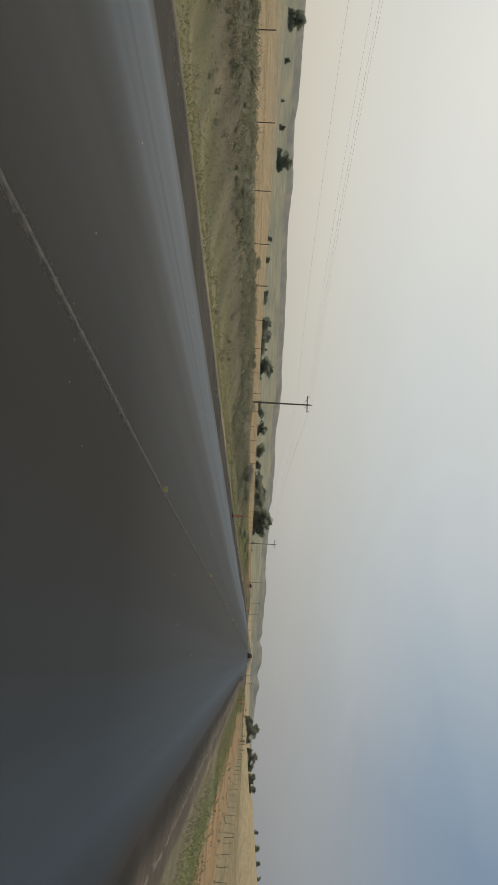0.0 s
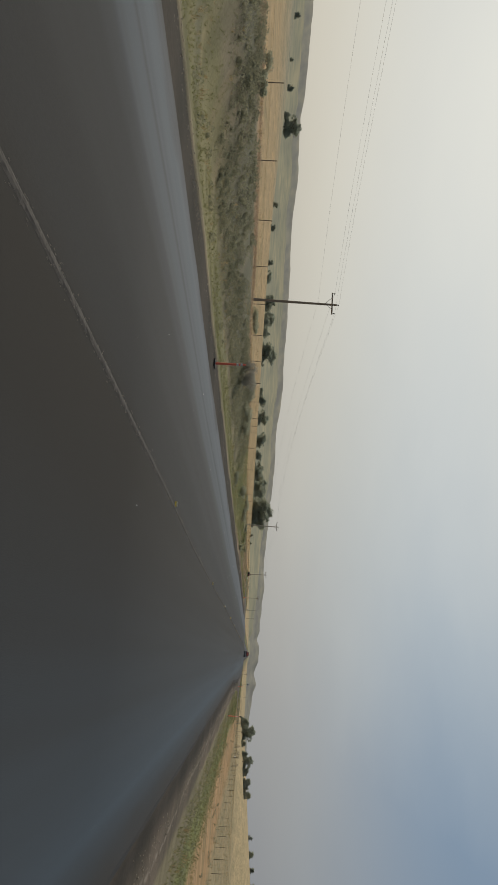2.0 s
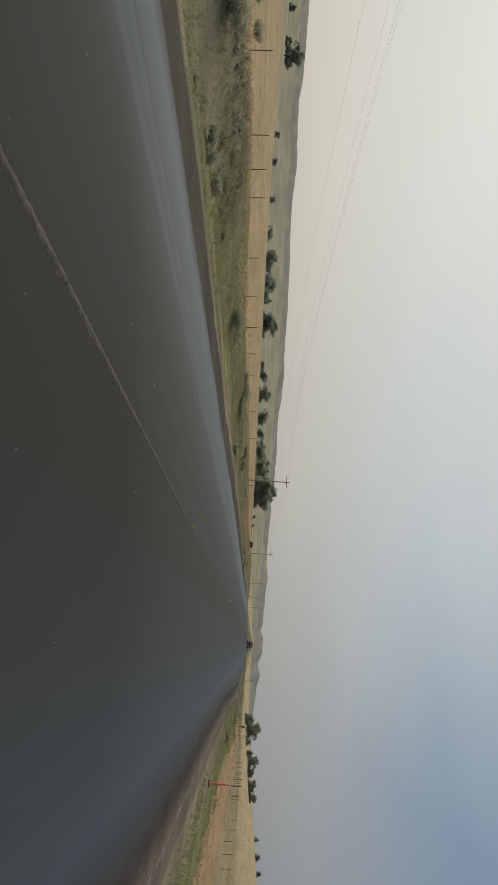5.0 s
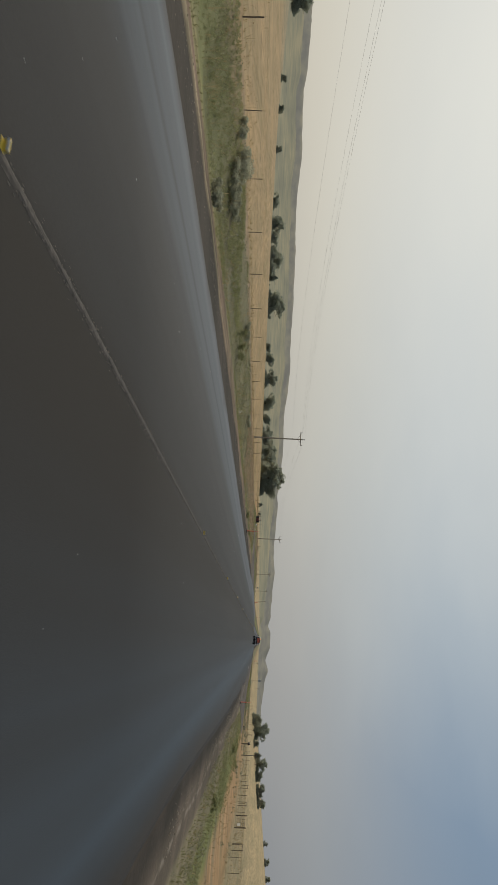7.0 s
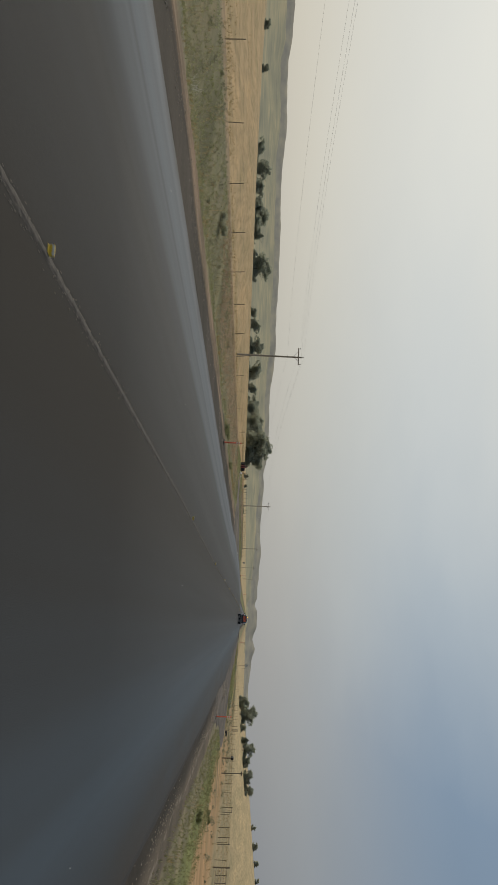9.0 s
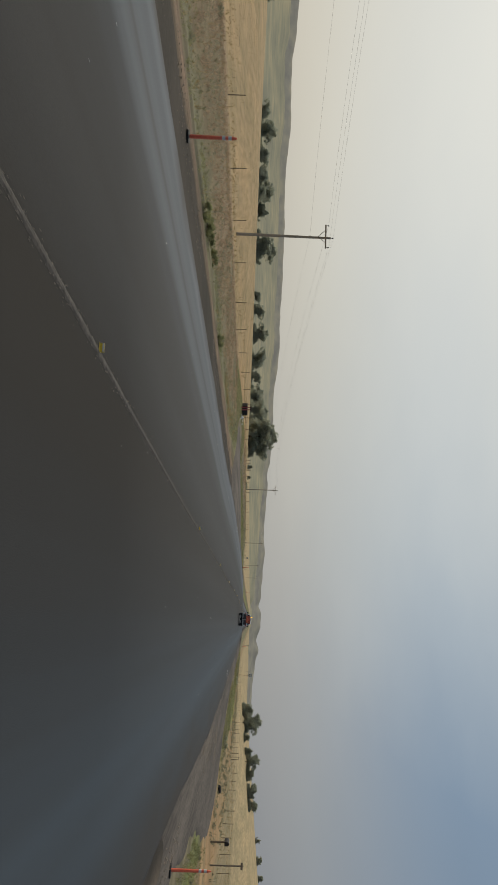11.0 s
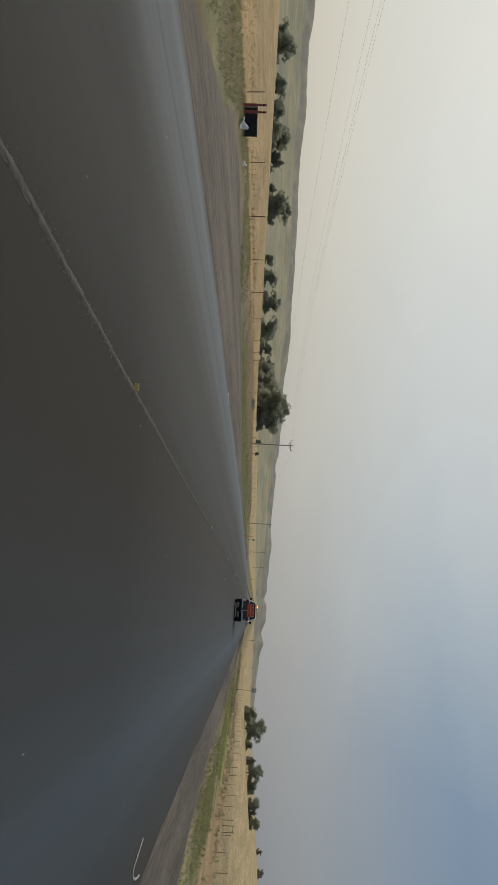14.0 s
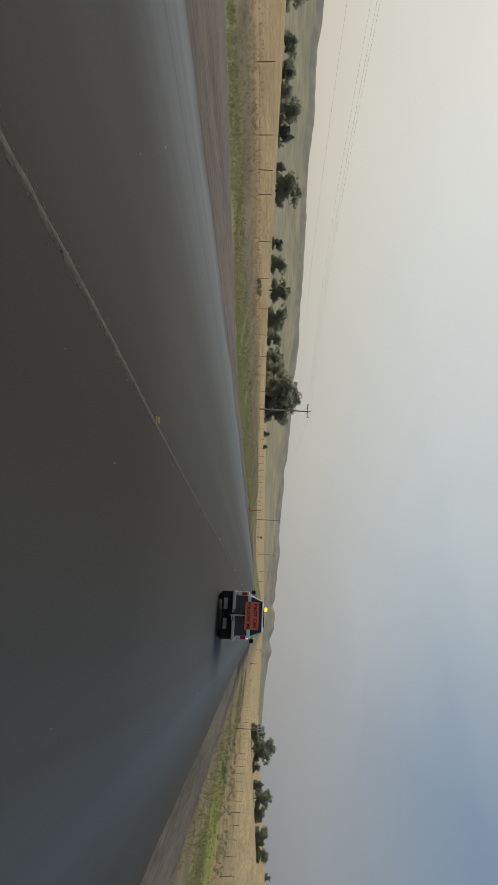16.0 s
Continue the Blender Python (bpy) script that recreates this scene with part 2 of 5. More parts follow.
def ground_material():
    """Strips of gravel, verge, sage and dry grass along the road, wandering by noise."""
    m = bpy.data.materials.new("valley_ground")
    m.use_nodes = True
    n, l = m.node_tree.nodes, m.node_tree.links
    p = n["Principled BSDF"]
    p.inputs["Roughness"].default_value = 0.95
    p.inputs["Specular IOR Level"].default_value = 0.15
    geo = n.new("ShaderNodeNewGeometry")
    sep = n.new("ShaderNodeSeparateXYZ")
    l.new(geo.outputs["Position"], sep.inputs[0])

    def noise_at(scale, detail, sx=1.0, sy=1.0):
        mp = n.new("ShaderNodeMapping")
        mp.inputs["Scale"].default_value = (sx, sy, 0)
        l.new(geo.outputs["Position"], mp.inputs[0])
        t = n.new("ShaderNodeTexNoise")
        t.inputs["Scale"].default_value, t.inputs["Detail"].default_value = scale, detail
        l.new(mp.outputs[0], t.inputs["Vector"])
        return t.outputs[0]

    def combed(turn, long, short, detail):
        """Soft clumps drawn out on the slant, as wind and stock leave dry grass."""
        mp = n.new("ShaderNodeMapping")
        mp.vector_type = "TEXTURE"
        mp.inputs["Rotation"].default_value, mp.inputs["Scale"].default_value = (0, 0, radians(turn)), (long, short, 1000)
        l.new(geo.outputs["Position"], mp.inputs[0])
        t = n.new("ShaderNodeTexNoise")
        t.inputs["Scale"].default_value, t.inputs["Detail"].default_value = 1.0, detail
        l.new(mp.outputs[0], t.inputs["Vector"])
        return t.outputs[0]

    def math_node(op, a, b):
        q = n.new("ShaderNodeMath")
        q.operation = op
        for i, v in enumerate((a, b)):
            if isinstance(v, (int, float)):
                q.inputs[i].default_value = v
            else:
                l.new(v, q.inputs[i])
        return q.outputs[0]

    def ramp(fac, stops):
        r = n.new("ShaderNodeValToRGB")
        els = r.color_ramp.elements
        els[0].position, els[0].color = stops[0][0], (*stops[0][1], 1)
        els[1].position, els[1].color = stops[-1][0], (*stops[-1][1], 1)
        for at, c in stops[1:-1]:
            e = els.new(at)
            e.color = (*c, 1)
        l.new(fac, r.inputs[0])
        return r.outputs[0]

    def mix(fac, a, b, mode="MIX"):
        q = n.new("ShaderNodeMix")
        q.data_type, q.blend_type = "RGBA", mode
        for i, v in ((0, fac), (6, a), (7, b)):
            if isinstance(v, (int, float)):
                q.inputs[i].default_value = v
            elif isinstance(v, tuple):
                q.inputs[i].default_value = (*v, 1)
            else:
                l.new(v, q.inputs[i])
        return q.outputs[2]

    # the wander grows with the distance from the road
    far = math_node("MINIMUM", math_node("MULTIPLY", math_node("ABSOLUTE", sep.outputs[0], 0), 0.09), 3.0)
    wob = math_node("MULTIPLY", math_node("SUBTRACT", noise_at(0.35, 4, 1.0, 0.35), 0.5), far)
    lane = n.new("ShaderNodeAttribute")
    lane.attribute_name = "across"
    u = math_node("DIVIDE", math_node("ADD", math_node("ADD", lane.outputs["Fac"], wob), 40.0), 80.0)

    def at(x):
        return (x + 40.0) / 80.0
    def strip(pairs):
        stops = []
        for x0, x1, c in pairs:
            stops += [(at(x0), c), (at(x1), c)]
        return ramp(u, stops)
    straw, buff = (0.365, 0.298, 0.188), (0.38, 0.275, 0.16)
    right_far = [(10.8, 15.2, OLIVE), (16.8, 22.0, buff), (24.5, 40, straw)]
    right_near = [(6.3, 6.7, GRAVEL), (7.1, 8.1, BROWN), (8.35, 10.2, TAN), (10.9, 13.2, (0.19, 0.208, 0.078)), (14.6, 20.5, (0.43, 0.275, 0.148)), (23.5, 40, straw)]
    south = strip([(-40, -24, DRY), (-23.6, -23.0, OCHRE), (-22.4, -21.8, PINK), (-21.2, -18.4, SAGE), (-17.6, -16.4, (0.225, 0.19, 0.128)), (-15.4, -8.98, (0.19, 0.175, 0.088)), (-8.86, -8.72, PALE), (-8.66, -6.2, GRAVEL)] + right_near)
    brushy = strip([(-40, -24.6, DRY), (-23.4, -22.8, OCHRE), (-22.2, -20.6, (0.37, 0.255, 0.16)), (-19.6, -15.8, SAGE), (-15.0, -14.4, (0.2, 0.175, 0.12)), (-13.6, -8.98, (0.172, 0.167, 0.084)), (-8.86, -8.72, PALE), (-8.66, -6.2, GRAVEL)] + right_near)
    swale = strip([(-40, -23.5, DRY), (-22.6, -19.6, OCHRE), (-18.8, -17.6, PINK), (-16.8, -12.6, (0.150, 0.164, 0.066)), (-12.1, -11.4, (0.235, 0.225, 0.095)), (-10.8, -8.9, ROUGH), (-8.8, -8.66, PALE), (-8.58, -6.2, GRAVEL)] + right_near)
    middle = strip([(-40, -23.5, DRY), (-22.6, -20.6, (0.3, 0.22, 0.14)), (-19.2, -12.4, LUSH), (-11.6, -8.8, ROUGH), (-8.7, -8.56, (0.225, 0.175, 0.12)), (-8.45, -6.2, GRAVEL)] + right_near)
    dusty = strip([(-40, -23.5, DRY), (-22.6, -20.8, (0.36, 0.26, 0.16)), (-19.8, -14.8, (0.262, 0.2, 0.13)), (-13.8, -11.4, (0.165, 0.155, 0.098)), (-10.8, -8.8, ROUGH), (-8.7, -8.56, (0.225, 0.175, 0.12)), (-8.45, -6.2, GRAVEL)] + right_near)
    north = strip([(-40, -24, DRY), (-22.6, -21.0, OCHRE), (-20.4, -19.0, (0.285, 0.212, 0.135)), (-18.2, -16.8, (0.195, 0.17, 0.118)), (-15.9, -9.4, (0.188, 0.195, 0.08)), (-8.8, -7.5, BROWN), (-7.2, -6.2, GRAVEL), (6.2, 7.0, GRAVEL), (7.4, 8.0, BROWN), (8.5, 9.8, TAN)] + right_far)
    along = math_node("ADD", sep.outputs[1], math_node("MULTIPLY", math_node("SUBTRACT", noise_at(0.09, 3), 0.5), 16.0))

    def from_to(y0, y1):
        q = n.new("ShaderNodeMapRange")
        q.interpolation_type = "SMOOTHSTEP"
        q.inputs["From Min"].default_value, q.inputs["From Max"].default_value = y0, y1
        l.new(along, q.inputs["Value"])
        return q.outputs[0]
    strips = mix(from_to(195, 228), mix(from_to(154, 168), mix(from_to(112, 122), mix(from_to(82, 98), mix(from_to(42, 54), south, brushy), swale), middle), dusty), north)
    # straw and bare soil showing through in flecks
    fleck = n.new("ShaderNodeMapRange")
    fleck.inputs["From Min"].default_value, fleck.inputs["From Max"].default_value = 0.5, 0.72
    fleck.inputs["To Max"].default_value = 0.35
    l.new(noise_at(0.8, 5, 0.2, 0.8), fleck.inputs["Value"])
    away = n.new("ShaderNodeMapRange")
    away.inputs["From Min"].default_value, away.inputs["From Max"].default_value = 9.5, 13.0
    l.new(math_node("ABSOLUTE", sep.outputs[0], 0), away.inputs["Value"])
    inside = n.new("ShaderNodeMapRange")
    inside.inputs["From Min"].default_value, inside.inputs["From Max"].default_value = 23.0, 18.0
    l.new(math_node("ABSOLUTE", sep.outputs[0], 0), inside.inputs["Value"])
    near = math_node("MULTIPLY", away.outputs[0], inside.outputs[0])
    strips = mix(math_node("MULTIPLY", fleck.outputs[0], near), strips, PINK)

    def spots(scale, lo, hi, most, sx, sy):
        q = n.new("ShaderNodeMapRange")
        q.inputs["From Min"].default_value, q.inputs["From Max"].default_value, q.inputs["To Max"].default_value = lo, hi, most
        l.new(noise_at(scale, 4, sx, sy), q.inputs["Value"])
        return math_node("MULTIPLY", q.outputs[0], near)
    strips = mix(spots(0.28, 0.50, 0.62, 0.35, 0.16, 0.6), strips, OLIVE)
    strips = mix(spots(0.33, 0.53, 0.66, 0.5, 0.16, 0.7), strips, SAGE)
    strips = mix(spots(1.9, 0.55, 0.7, 0.4, 0.14, 0.9), strips, LUSH)
    # a greener wet patch past the farm entrance
    wet = math_node("ADD", math_node("POWER", math_node("DIVIDE", math_node("SUBTRACT", sep.outputs[0], 14.6), 3.6), 2.0), math_node("POWER", math_node("DIVIDE", math_node("SUBTRACT", sep.outputs[1], 264.0), 17.0), 2.0))
    soak = n.new("ShaderNodeMapRange")
    soak.inputs["From Min"].default_value, soak.inputs["From Max"].default_value = 1.3, 0.5
    soak.inputs["To Max"].default_value = 0.8
    l.new(math_node("ADD", wet, math_node("SUBTRACT", noise_at(0.4, 3), 0.5)), soak.inputs["Value"])
    strips = mix(soak.outputs[0], strips, (0.25, 0.285, 0.07))
    # a bare tan scar behind it
    scar = math_node("ADD", math_node("POWER", math_node("DIVIDE", math_node("SUBTRACT", sep.outputs[0], 21.0), 3.0), 2.0), math_node("POWER", math_node("DIVIDE", math_node("SUBTRACT", sep.outputs[1], 264.0), 15.0), 2.0))
    worn = n.new("ShaderNodeMapRange")
    worn.inputs["From Min"].default_value, worn.inputs["From Max"].default_value, worn.inputs["To Max"].default_value = 1.2, 0.5, 0.8
    l.new(math_node("ADD", scar, math_node("SUBTRACT", noise_at(0.3, 3), 0.5)), worn.inputs["Value"])
    strips = mix(worn.outputs[0], strips, (0.42, 0.27, 0.15))
    # paler field colour farther down the valley
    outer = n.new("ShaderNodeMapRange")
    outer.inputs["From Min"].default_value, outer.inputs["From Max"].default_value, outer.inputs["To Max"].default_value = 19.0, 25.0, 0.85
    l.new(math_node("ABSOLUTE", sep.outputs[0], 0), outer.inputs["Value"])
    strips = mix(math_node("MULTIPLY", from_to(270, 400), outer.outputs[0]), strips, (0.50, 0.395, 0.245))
    # far fields: long bands across the valley
    bands = ramp(noise_at(0.012, 4, 0.35, 2.2), [(0.36, (0.24, 0.235, 0.18)), (0.48, (0.295, 0.275, 0.203)), (0.56, (0.345, 0.305, 0.21)), (0.66, (0.255, 0.25, 0.19))])
    reach = n.new("ShaderNodeMapRange")
    reach.inputs["From Min"].default_value, reach.inputs["From Max"].default_value = 180.0, 290.0
    l.new(math_node("ABSOLUTE", sep.outputs[0], 0), reach.inputs["Value"])
    col = mix(reach.outputs[0], strips, bands)
    # furrows scraped along the bare strip
    scraped = math_node("MULTIPLY", math_node("MULTIPLY", from_to(94, 106), math_node("SUBTRACT", 1.0, from_to(196, 212))), math_node("MULTIPLY", math_node("GREATER_THAN", lane.outputs["Fac"], -11.7), math_node("LESS_THAN", lane.outputs["Fac"], -8.4)))
    col = mix(scraped, col, mix(1.0, col, ramp(noise_at(2.2, 4, 1.0, 0.05), [(0.34, (0.6, 0.6, 0.6)), (0.5, (1.0, 0.98, 0.96)), (0.66, (1.22, 1.2, 1.18))]), "MULTIPLY"))
    # fine mottling on the verges, broad soft patches out in the fields
    field = n.new("ShaderNodeMapRange")
    field.inputs["From Min"].default_value, field.inputs["From Max"].default_value = 16.0, 22.0
    l.new(math_node("ABSOLUTE", sep.outputs[0], 0), field.inputs["Value"])
    verge = math_node("SUBTRACT", 1.0, field.outputs[0])
    patch = ramp(noise_at(0.3, 5, 0.2, 0.7), [(0.35, (0.72, 0.74, 0.7)), (0.62, (1.12, 1.1, 1.08))])
    col = mix(verge, col, mix(1.0, col, patch, "MULTIPLY"))
    blotch = ramp(noise_at(0.7, 5, 0.3, 0.9), [(0.34, (0.78, 0.79, 0.76)), (0.66, (1.17, 1.14, 1.12))])
    col = mix(verge, col, mix(1.0, col, blotch, "MULTIPLY"))
    grit = ramp(noise_at(9.0, 4), [(0.3, (0.82, 0.82, 0.82)), (0.7, (1.14, 1.14, 1.14))])
    col = mix(verge, col, mix(1.0, col, grit, "MULTIPLY"))
    side = math_node("GREATER_THAN", sep.outputs[0], 0.0)
    slant = n.new("ShaderNodeMix")
    l.new(side, slant.inputs[0])
    l.new(combed(126, 30.0, 5.0, 3), slant.inputs[2])
    l.new(combed(76, 30.0, 5.0, 3), slant.inputs[3])
    fine = n.new("ShaderNodeMix")
    l.new(side, fine.inputs[0])
    l.new(combed(126, 6.5, 0.9, 2), fine.inputs[2])
    l.new(combed(76, 6.5, 0.9, 2), fine.inputs[3])
    broad = ramp(slant.outputs[0], [(0.34, (0.72, 0.74, 0.68)), (0.5, (0.85, 0.84, 0.80)), (0.66, (1.0, 0.95, 0.88))])
    col = mix(field.outputs[0], col, mix(1.0, col, broad, "MULTIPLY"))
    tufty = ramp(fine.outputs[0], [(0.34, (0.80, 0.81, 0.77)), (0.64, (1.1, 1.09, 1.06))])
    col = mix(field.outputs[0], col, mix(1.0, col, tufty, "MULTIPLY"))
    # a broken streak of pale stones along the shoulder below the road
    streak = n.new("ShaderNodeMapRange")
    streak.inputs["From Min"].default_value, streak.inputs["From Max"].default_value, streak.inputs["To Max"].default_value = 0.16, 0.02, 0.6
    l.new(math_node("ABSOLUTE", math_node("ADD", math_node("SUBTRACT", lane.outputs["Fac"], 7.4), math_node("MULTIPLY", math_node("SUBTRACT", noise_at(0.12, 3, 0.0, 1.0), 0.5), 1.6)), 0), streak.inputs["Value"])
    broken = n.new("ShaderNodeMapRange")
    broken.inputs["From Min"].default_value, broken.inputs["From Max"].default_value = 0.45, 0.58
    l.new(noise_at(2.6, 5, 1.4, 0.5), broken.inputs["Value"])
    col = mix(math_node("MULTIPLY", math_node("MULTIPLY", streak.outputs[0], broken.outputs[0]), math_node("SUBTRACT", 1.0, from_to(160, 176))), col, (0.31, 0.265, 0.21))
    l.new(col, p.inputs["Base Color"])
    bp = n.new("ShaderNodeBump")
    bp.inputs["Strength"].default_value, bp.inputs["Distance"].default_value = 0.25, 0.03
    l.new(noise_at(6.0, 5), bp.inputs["Height"])
    l.new(bp.outputs[0], p.inputs["Normal"])
    return m


DRY, OCHRE, PINK = (0.405, 0.295, 0.165), (0.43, 0.287, 0.152), (0.35, 0.26, 0.163)
SAGE, OLIVE, LUSH = (0.162, 0.156, 0.112), (0.235, 0.22, 0.125), (0.168, 0.160, 0.092)
TAN = (0.225, 0.195, 0.125)
PALE, GRAVEL, BROWN, ROUGH = (0.28, 0.235, 0.155), (0.046, 0.039, 0.032), (0.13, 0.105, 0.082), (0.18, 0.13, 0.092)
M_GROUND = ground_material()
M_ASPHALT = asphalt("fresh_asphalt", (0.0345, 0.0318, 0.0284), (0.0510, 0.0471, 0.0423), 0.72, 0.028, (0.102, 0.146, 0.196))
M_JOINT = surf("dusty_joint_grit", (0.036, 0.033, 0.029), (0.098, 0.087, 0.077), scale=6, fine=22, rough=0.9, bump=0.8, space="World")
M_DRIVE = surf("packed_gravel", (0.072, 0.062, 0.053), (0.166, 0.142, 0.12), scale=0.5, fine=7, rough=0.95, bump=0.8, spec=0.15, stretch_to=(1.3, 0.16, 1), space="World")
M_STONE = surf("brown_grey_clods", (0.17, 0.143, 0.112), (0.33, 0.28, 0.22), scale=2, fine=20, rough=0.95, bump=0, space="World")
M_POLE = surf("weathered_pole_wood", (0.15, 0.128, 0.10), (0.28, 0.24, 0.19), scale=3, fine=30, rough=0.9, stretch_to=(6, 6, 0.5))
M_PALEPOLE = surf("silvered_pole_wood", (0.27, 0.245, 0.20), (0.43, 0.39, 0.325), scale=3, fine=30, rough=0.9, stretch_to=(6, 6, 0.5))
M_POST = surf("grey_fence_wood", (0.12, 0.094, 0.068), (0.22, 0.175, 0.13), scale=4, fine=35, rough=0.95, stretch_to=(6, 6, 0.7))
M_STEEL = surf("rusty_post_steel", (0.05, 0.035, 0.028), (0.10, 0.075, 0.06), scale=6, fine=50, rough=0.7, metal=0.4)
M_WIRE = surf("dull_wire", (0.10, 0.09, 0.08), (0.16, 0.15, 0.14), rough=0.5, metal=0.6, bump=0)
M_CABLE = surf("grey_conductor", (0.40, 0.395, 0.38), (0.5, 0.49, 0.47), rough=0.5, metal=0.3, bump=0)
M_PORCELAIN = surf("brown_porcelain", (0.05, 0.03, 0.025), (0.08, 0.05, 0.04), rough=0.25, bump=0, spec=0.5)
M_ORANGE = surf("orange_plastic", (0.85, 0.15, 0.085), (0.95, 0.21, 0.12), scale=5, rough=0.55, bump=0.05)
M_REFLECT = surf("white_sheeting", (0.6, 0.58, 0.54), (0.78, 0.76, 0.72), rough=0.45, bump=0)
M_RUBBER = surf("black_rubber", (0.012, 0.012, 0.012), (0.03, 0.03, 0.03), rough=0.75)
M_YELLOW = surf("yellow_marker_plastic", (0.68, 0.47, 0.05), (0.80, 0.58, 0.09), scale=20, rough=0.5, bump=0.1)
M_WHITE = surf("white_car_paint", (0.74, 0.74, 0.73), (0.83, 0.83, 0.82), scale=2, rough=0.3, bump=0, spec=0.5)
M_DARK = surf("dark_grey_paint", (0.045, 0.046, 0.05), (0.07, 0.07, 0.075), scale=2, rough=0.4, bump=0, spec=0.5)
M_TRIM = surf("black_trim", (0.012, 0.012, 0.013), (0.025, 0.025, 0.026), rough=0.6, bump=0.05)
M_CHROME = surf("dusty_chrome", (0.55, 0.55, 0.54), (0.68, 0.68, 0.67), rough=0.35, metal=0.7, bump=0)
M_GLASS = surf("tinted_glass", (0.01, 0.011, 0.013), (0.016, 0.017, 0.019), rough=0.08, bump=0, spec=0.6)
M_RED = surf("red_lens", (0.35, 0.012, 0.015), (0.5, 0.02, 0.025), rough=0.2, bump=0, spec=0.6)
M_SIGN = surf("fluorescent_orange_sheeting", (1.0, 0.205, 0.11), (1.0, 0.24, 0.13), rough=0.5, bump=0)
M_INK = surf("black_lettering", (0.012, 0.012, 0.012), (0.02, 0.02, 0.02), rough=0.6, bump=0)
M_AMBER = glow("amber_beacon", (1.0, 0.38, 0.025), 2.4)
M_PANEL = surf("galvanised_panel", (0.38, 0.37, 0.35), (0.52, 0.51, 0.48), rough=0.6, metal=0.3)
M_MAROON = surf("faded_maroon_metal", (0.27, 0.06, 0.06), (0.38, 0.1, 0.1), scale=5, rough=0.6)
M_BLACKTIN = surf("dull_black_metal", (0.018, 0.017, 0.018), (0.04, 0.037, 0.037), scale=5, rough=0.6)
M_BARK = surf("cottonwood_bark", (0.09, 0.07, 0.05), (0.18, 0.145, 0.11), scale=3, fine=20, stretch_to=(3, 3, 0.6))
# tree leaves coloured paler than life to stand in for the haze
M_LEAF = surf("haze_lifted_leaves", (0.31, 0.332, 0.262), (0.45, 0.468, 0.378), scale=0.8, fine=3, rough=0.8, bump=0, vary=0.22, leafy=0.64)
M_SAGE = surf("sage_leaves", (0.33, 0.335, 0.24), (0.5, 0.49, 0.365), scale=0.6, fine=4, rough=0.9, bump=0, space="World", vary=0.3, leafy=0.56)
M_SHRUB = surf("brown_grey_twigs", (0.34, 0.315, 0.265), (0.50, 0.465, 0.395), scale=0.8, fine=5, rough=0.9, bump=0, vary=0.3, leafy=0.48)
M_WEED = surf("grey_green_weeds", (0.235, 0.232, 0.155), (0.37, 0.35, 0.235), scale=0.3, fine=3, rough=0.9, bump=0, space="World", vary=0.25, leafy=0.48)
M_GRASS = surf("green_verge_grass", (0.20, 0.20, 0.092), (0.32, 0.30, 0.15), scale=0.25, fine=3, rough=0.85, bump=0, space="World", vary=0.3, leafy=0.48)
M_STRAW = surf("dry_straw", (0.31, 0.235, 0.12), (0.47, 0.37, 0.205), scale=0.3, fine=3, rough=0.9, bump=0, space="World", vary=0.25, leafy=0.48)
M_BLEACHED = surf("bleached_stalks", (0.52, 0.49, 0.42), (0.7, 0.66, 0.57), rough=0.9, bump=0, space="World", leafy=0.4)
M_LUSH = surf("lush_green_weeds", (0.225, 0.235, 0.115), (0.36, 0.36, 0.185), scale=0.3, fine=3, rough=0.9, bump=0, space="World", vary=0.3, leafy=0.48)
M_PINK = surf("pinkish_dry_brush", (0.37, 0.275, 0.185), (0.52, 0.40, 0.285), scale=0.3, fine=3, rough=0.9, bump=0, space="World", vary=0.25, leafy=0.48)
def hill_material(name, stops, patch, line):
    """Slopes far off: broad patches of grass and thin slanting bands, spread by bearing and height on the slope."""
    m = bpy.data.materials.new(name)
    m.use_nodes = True
    n, l = m.node_tree.nodes, m.node_tree.links
    p = n["Principled BSDF"]
    p.inputs["Roughness"].default_value, p.inputs["Specular IOR Level"].default_value = 1.0, 0.0
    at = n.new("ShaderNodeAttribute")
    at.attribute_name = "spread"
    out = []
    for sx, sy, turn in (patch, line):
        mp, t = n.new("ShaderNodeMapping"), n.new("ShaderNodeTexNoise")
        mp.inputs["Scale"].default_value, mp.inputs["Rotation"].default_value = (sx, sy, 1), (0, 0, radians(turn))
        t.inputs["Scale"].default_value, t.inputs["Detail"].default_value = 1.0, 5
        l.new(at.outputs["Vector"], mp.inputs[0])
        l.new(mp.outputs[0], t.inputs["Vector"])
        out.append(t.outputs[0])
    mix = n.new("ShaderNodeMix")
    mix.inputs[0].default_value = 0.5
    l.new(out[0], mix.inputs[2])
    l.new(out[1], mix.inputs[3])
    r = n.new("ShaderNodeValToRGB")
    els = r.color_ramp.elements
    els[0].position, els[0].color = stops[0][0], (*stops[0][1], 1)
    els[1].position, els[1].color = stops[-1][0], (*stops[-1][1], 1)
    for x, c in stops[1:-1]:
        e = els.new(x)
        e.color = (*c, 1)
    l.new(mix.outputs[0], r.inputs[0])
    l.new(r.outputs[0], p.inputs["Base Color"])
    return m


# hill and ridge colours paled and greyed, with the distance haze mixed in
M_HILL = hill_material("hazed_hill_grass", [(0.36, (0.235, 0.232, 0.18)), (0.46, (0.282, 0.272, 0.202)), (0.54, (0.325, 0.305, 0.215)), (0.64, (0.39, 0.345, 0.235))], (0.3, 2.5, 0), (0.5, 16.0, 8))
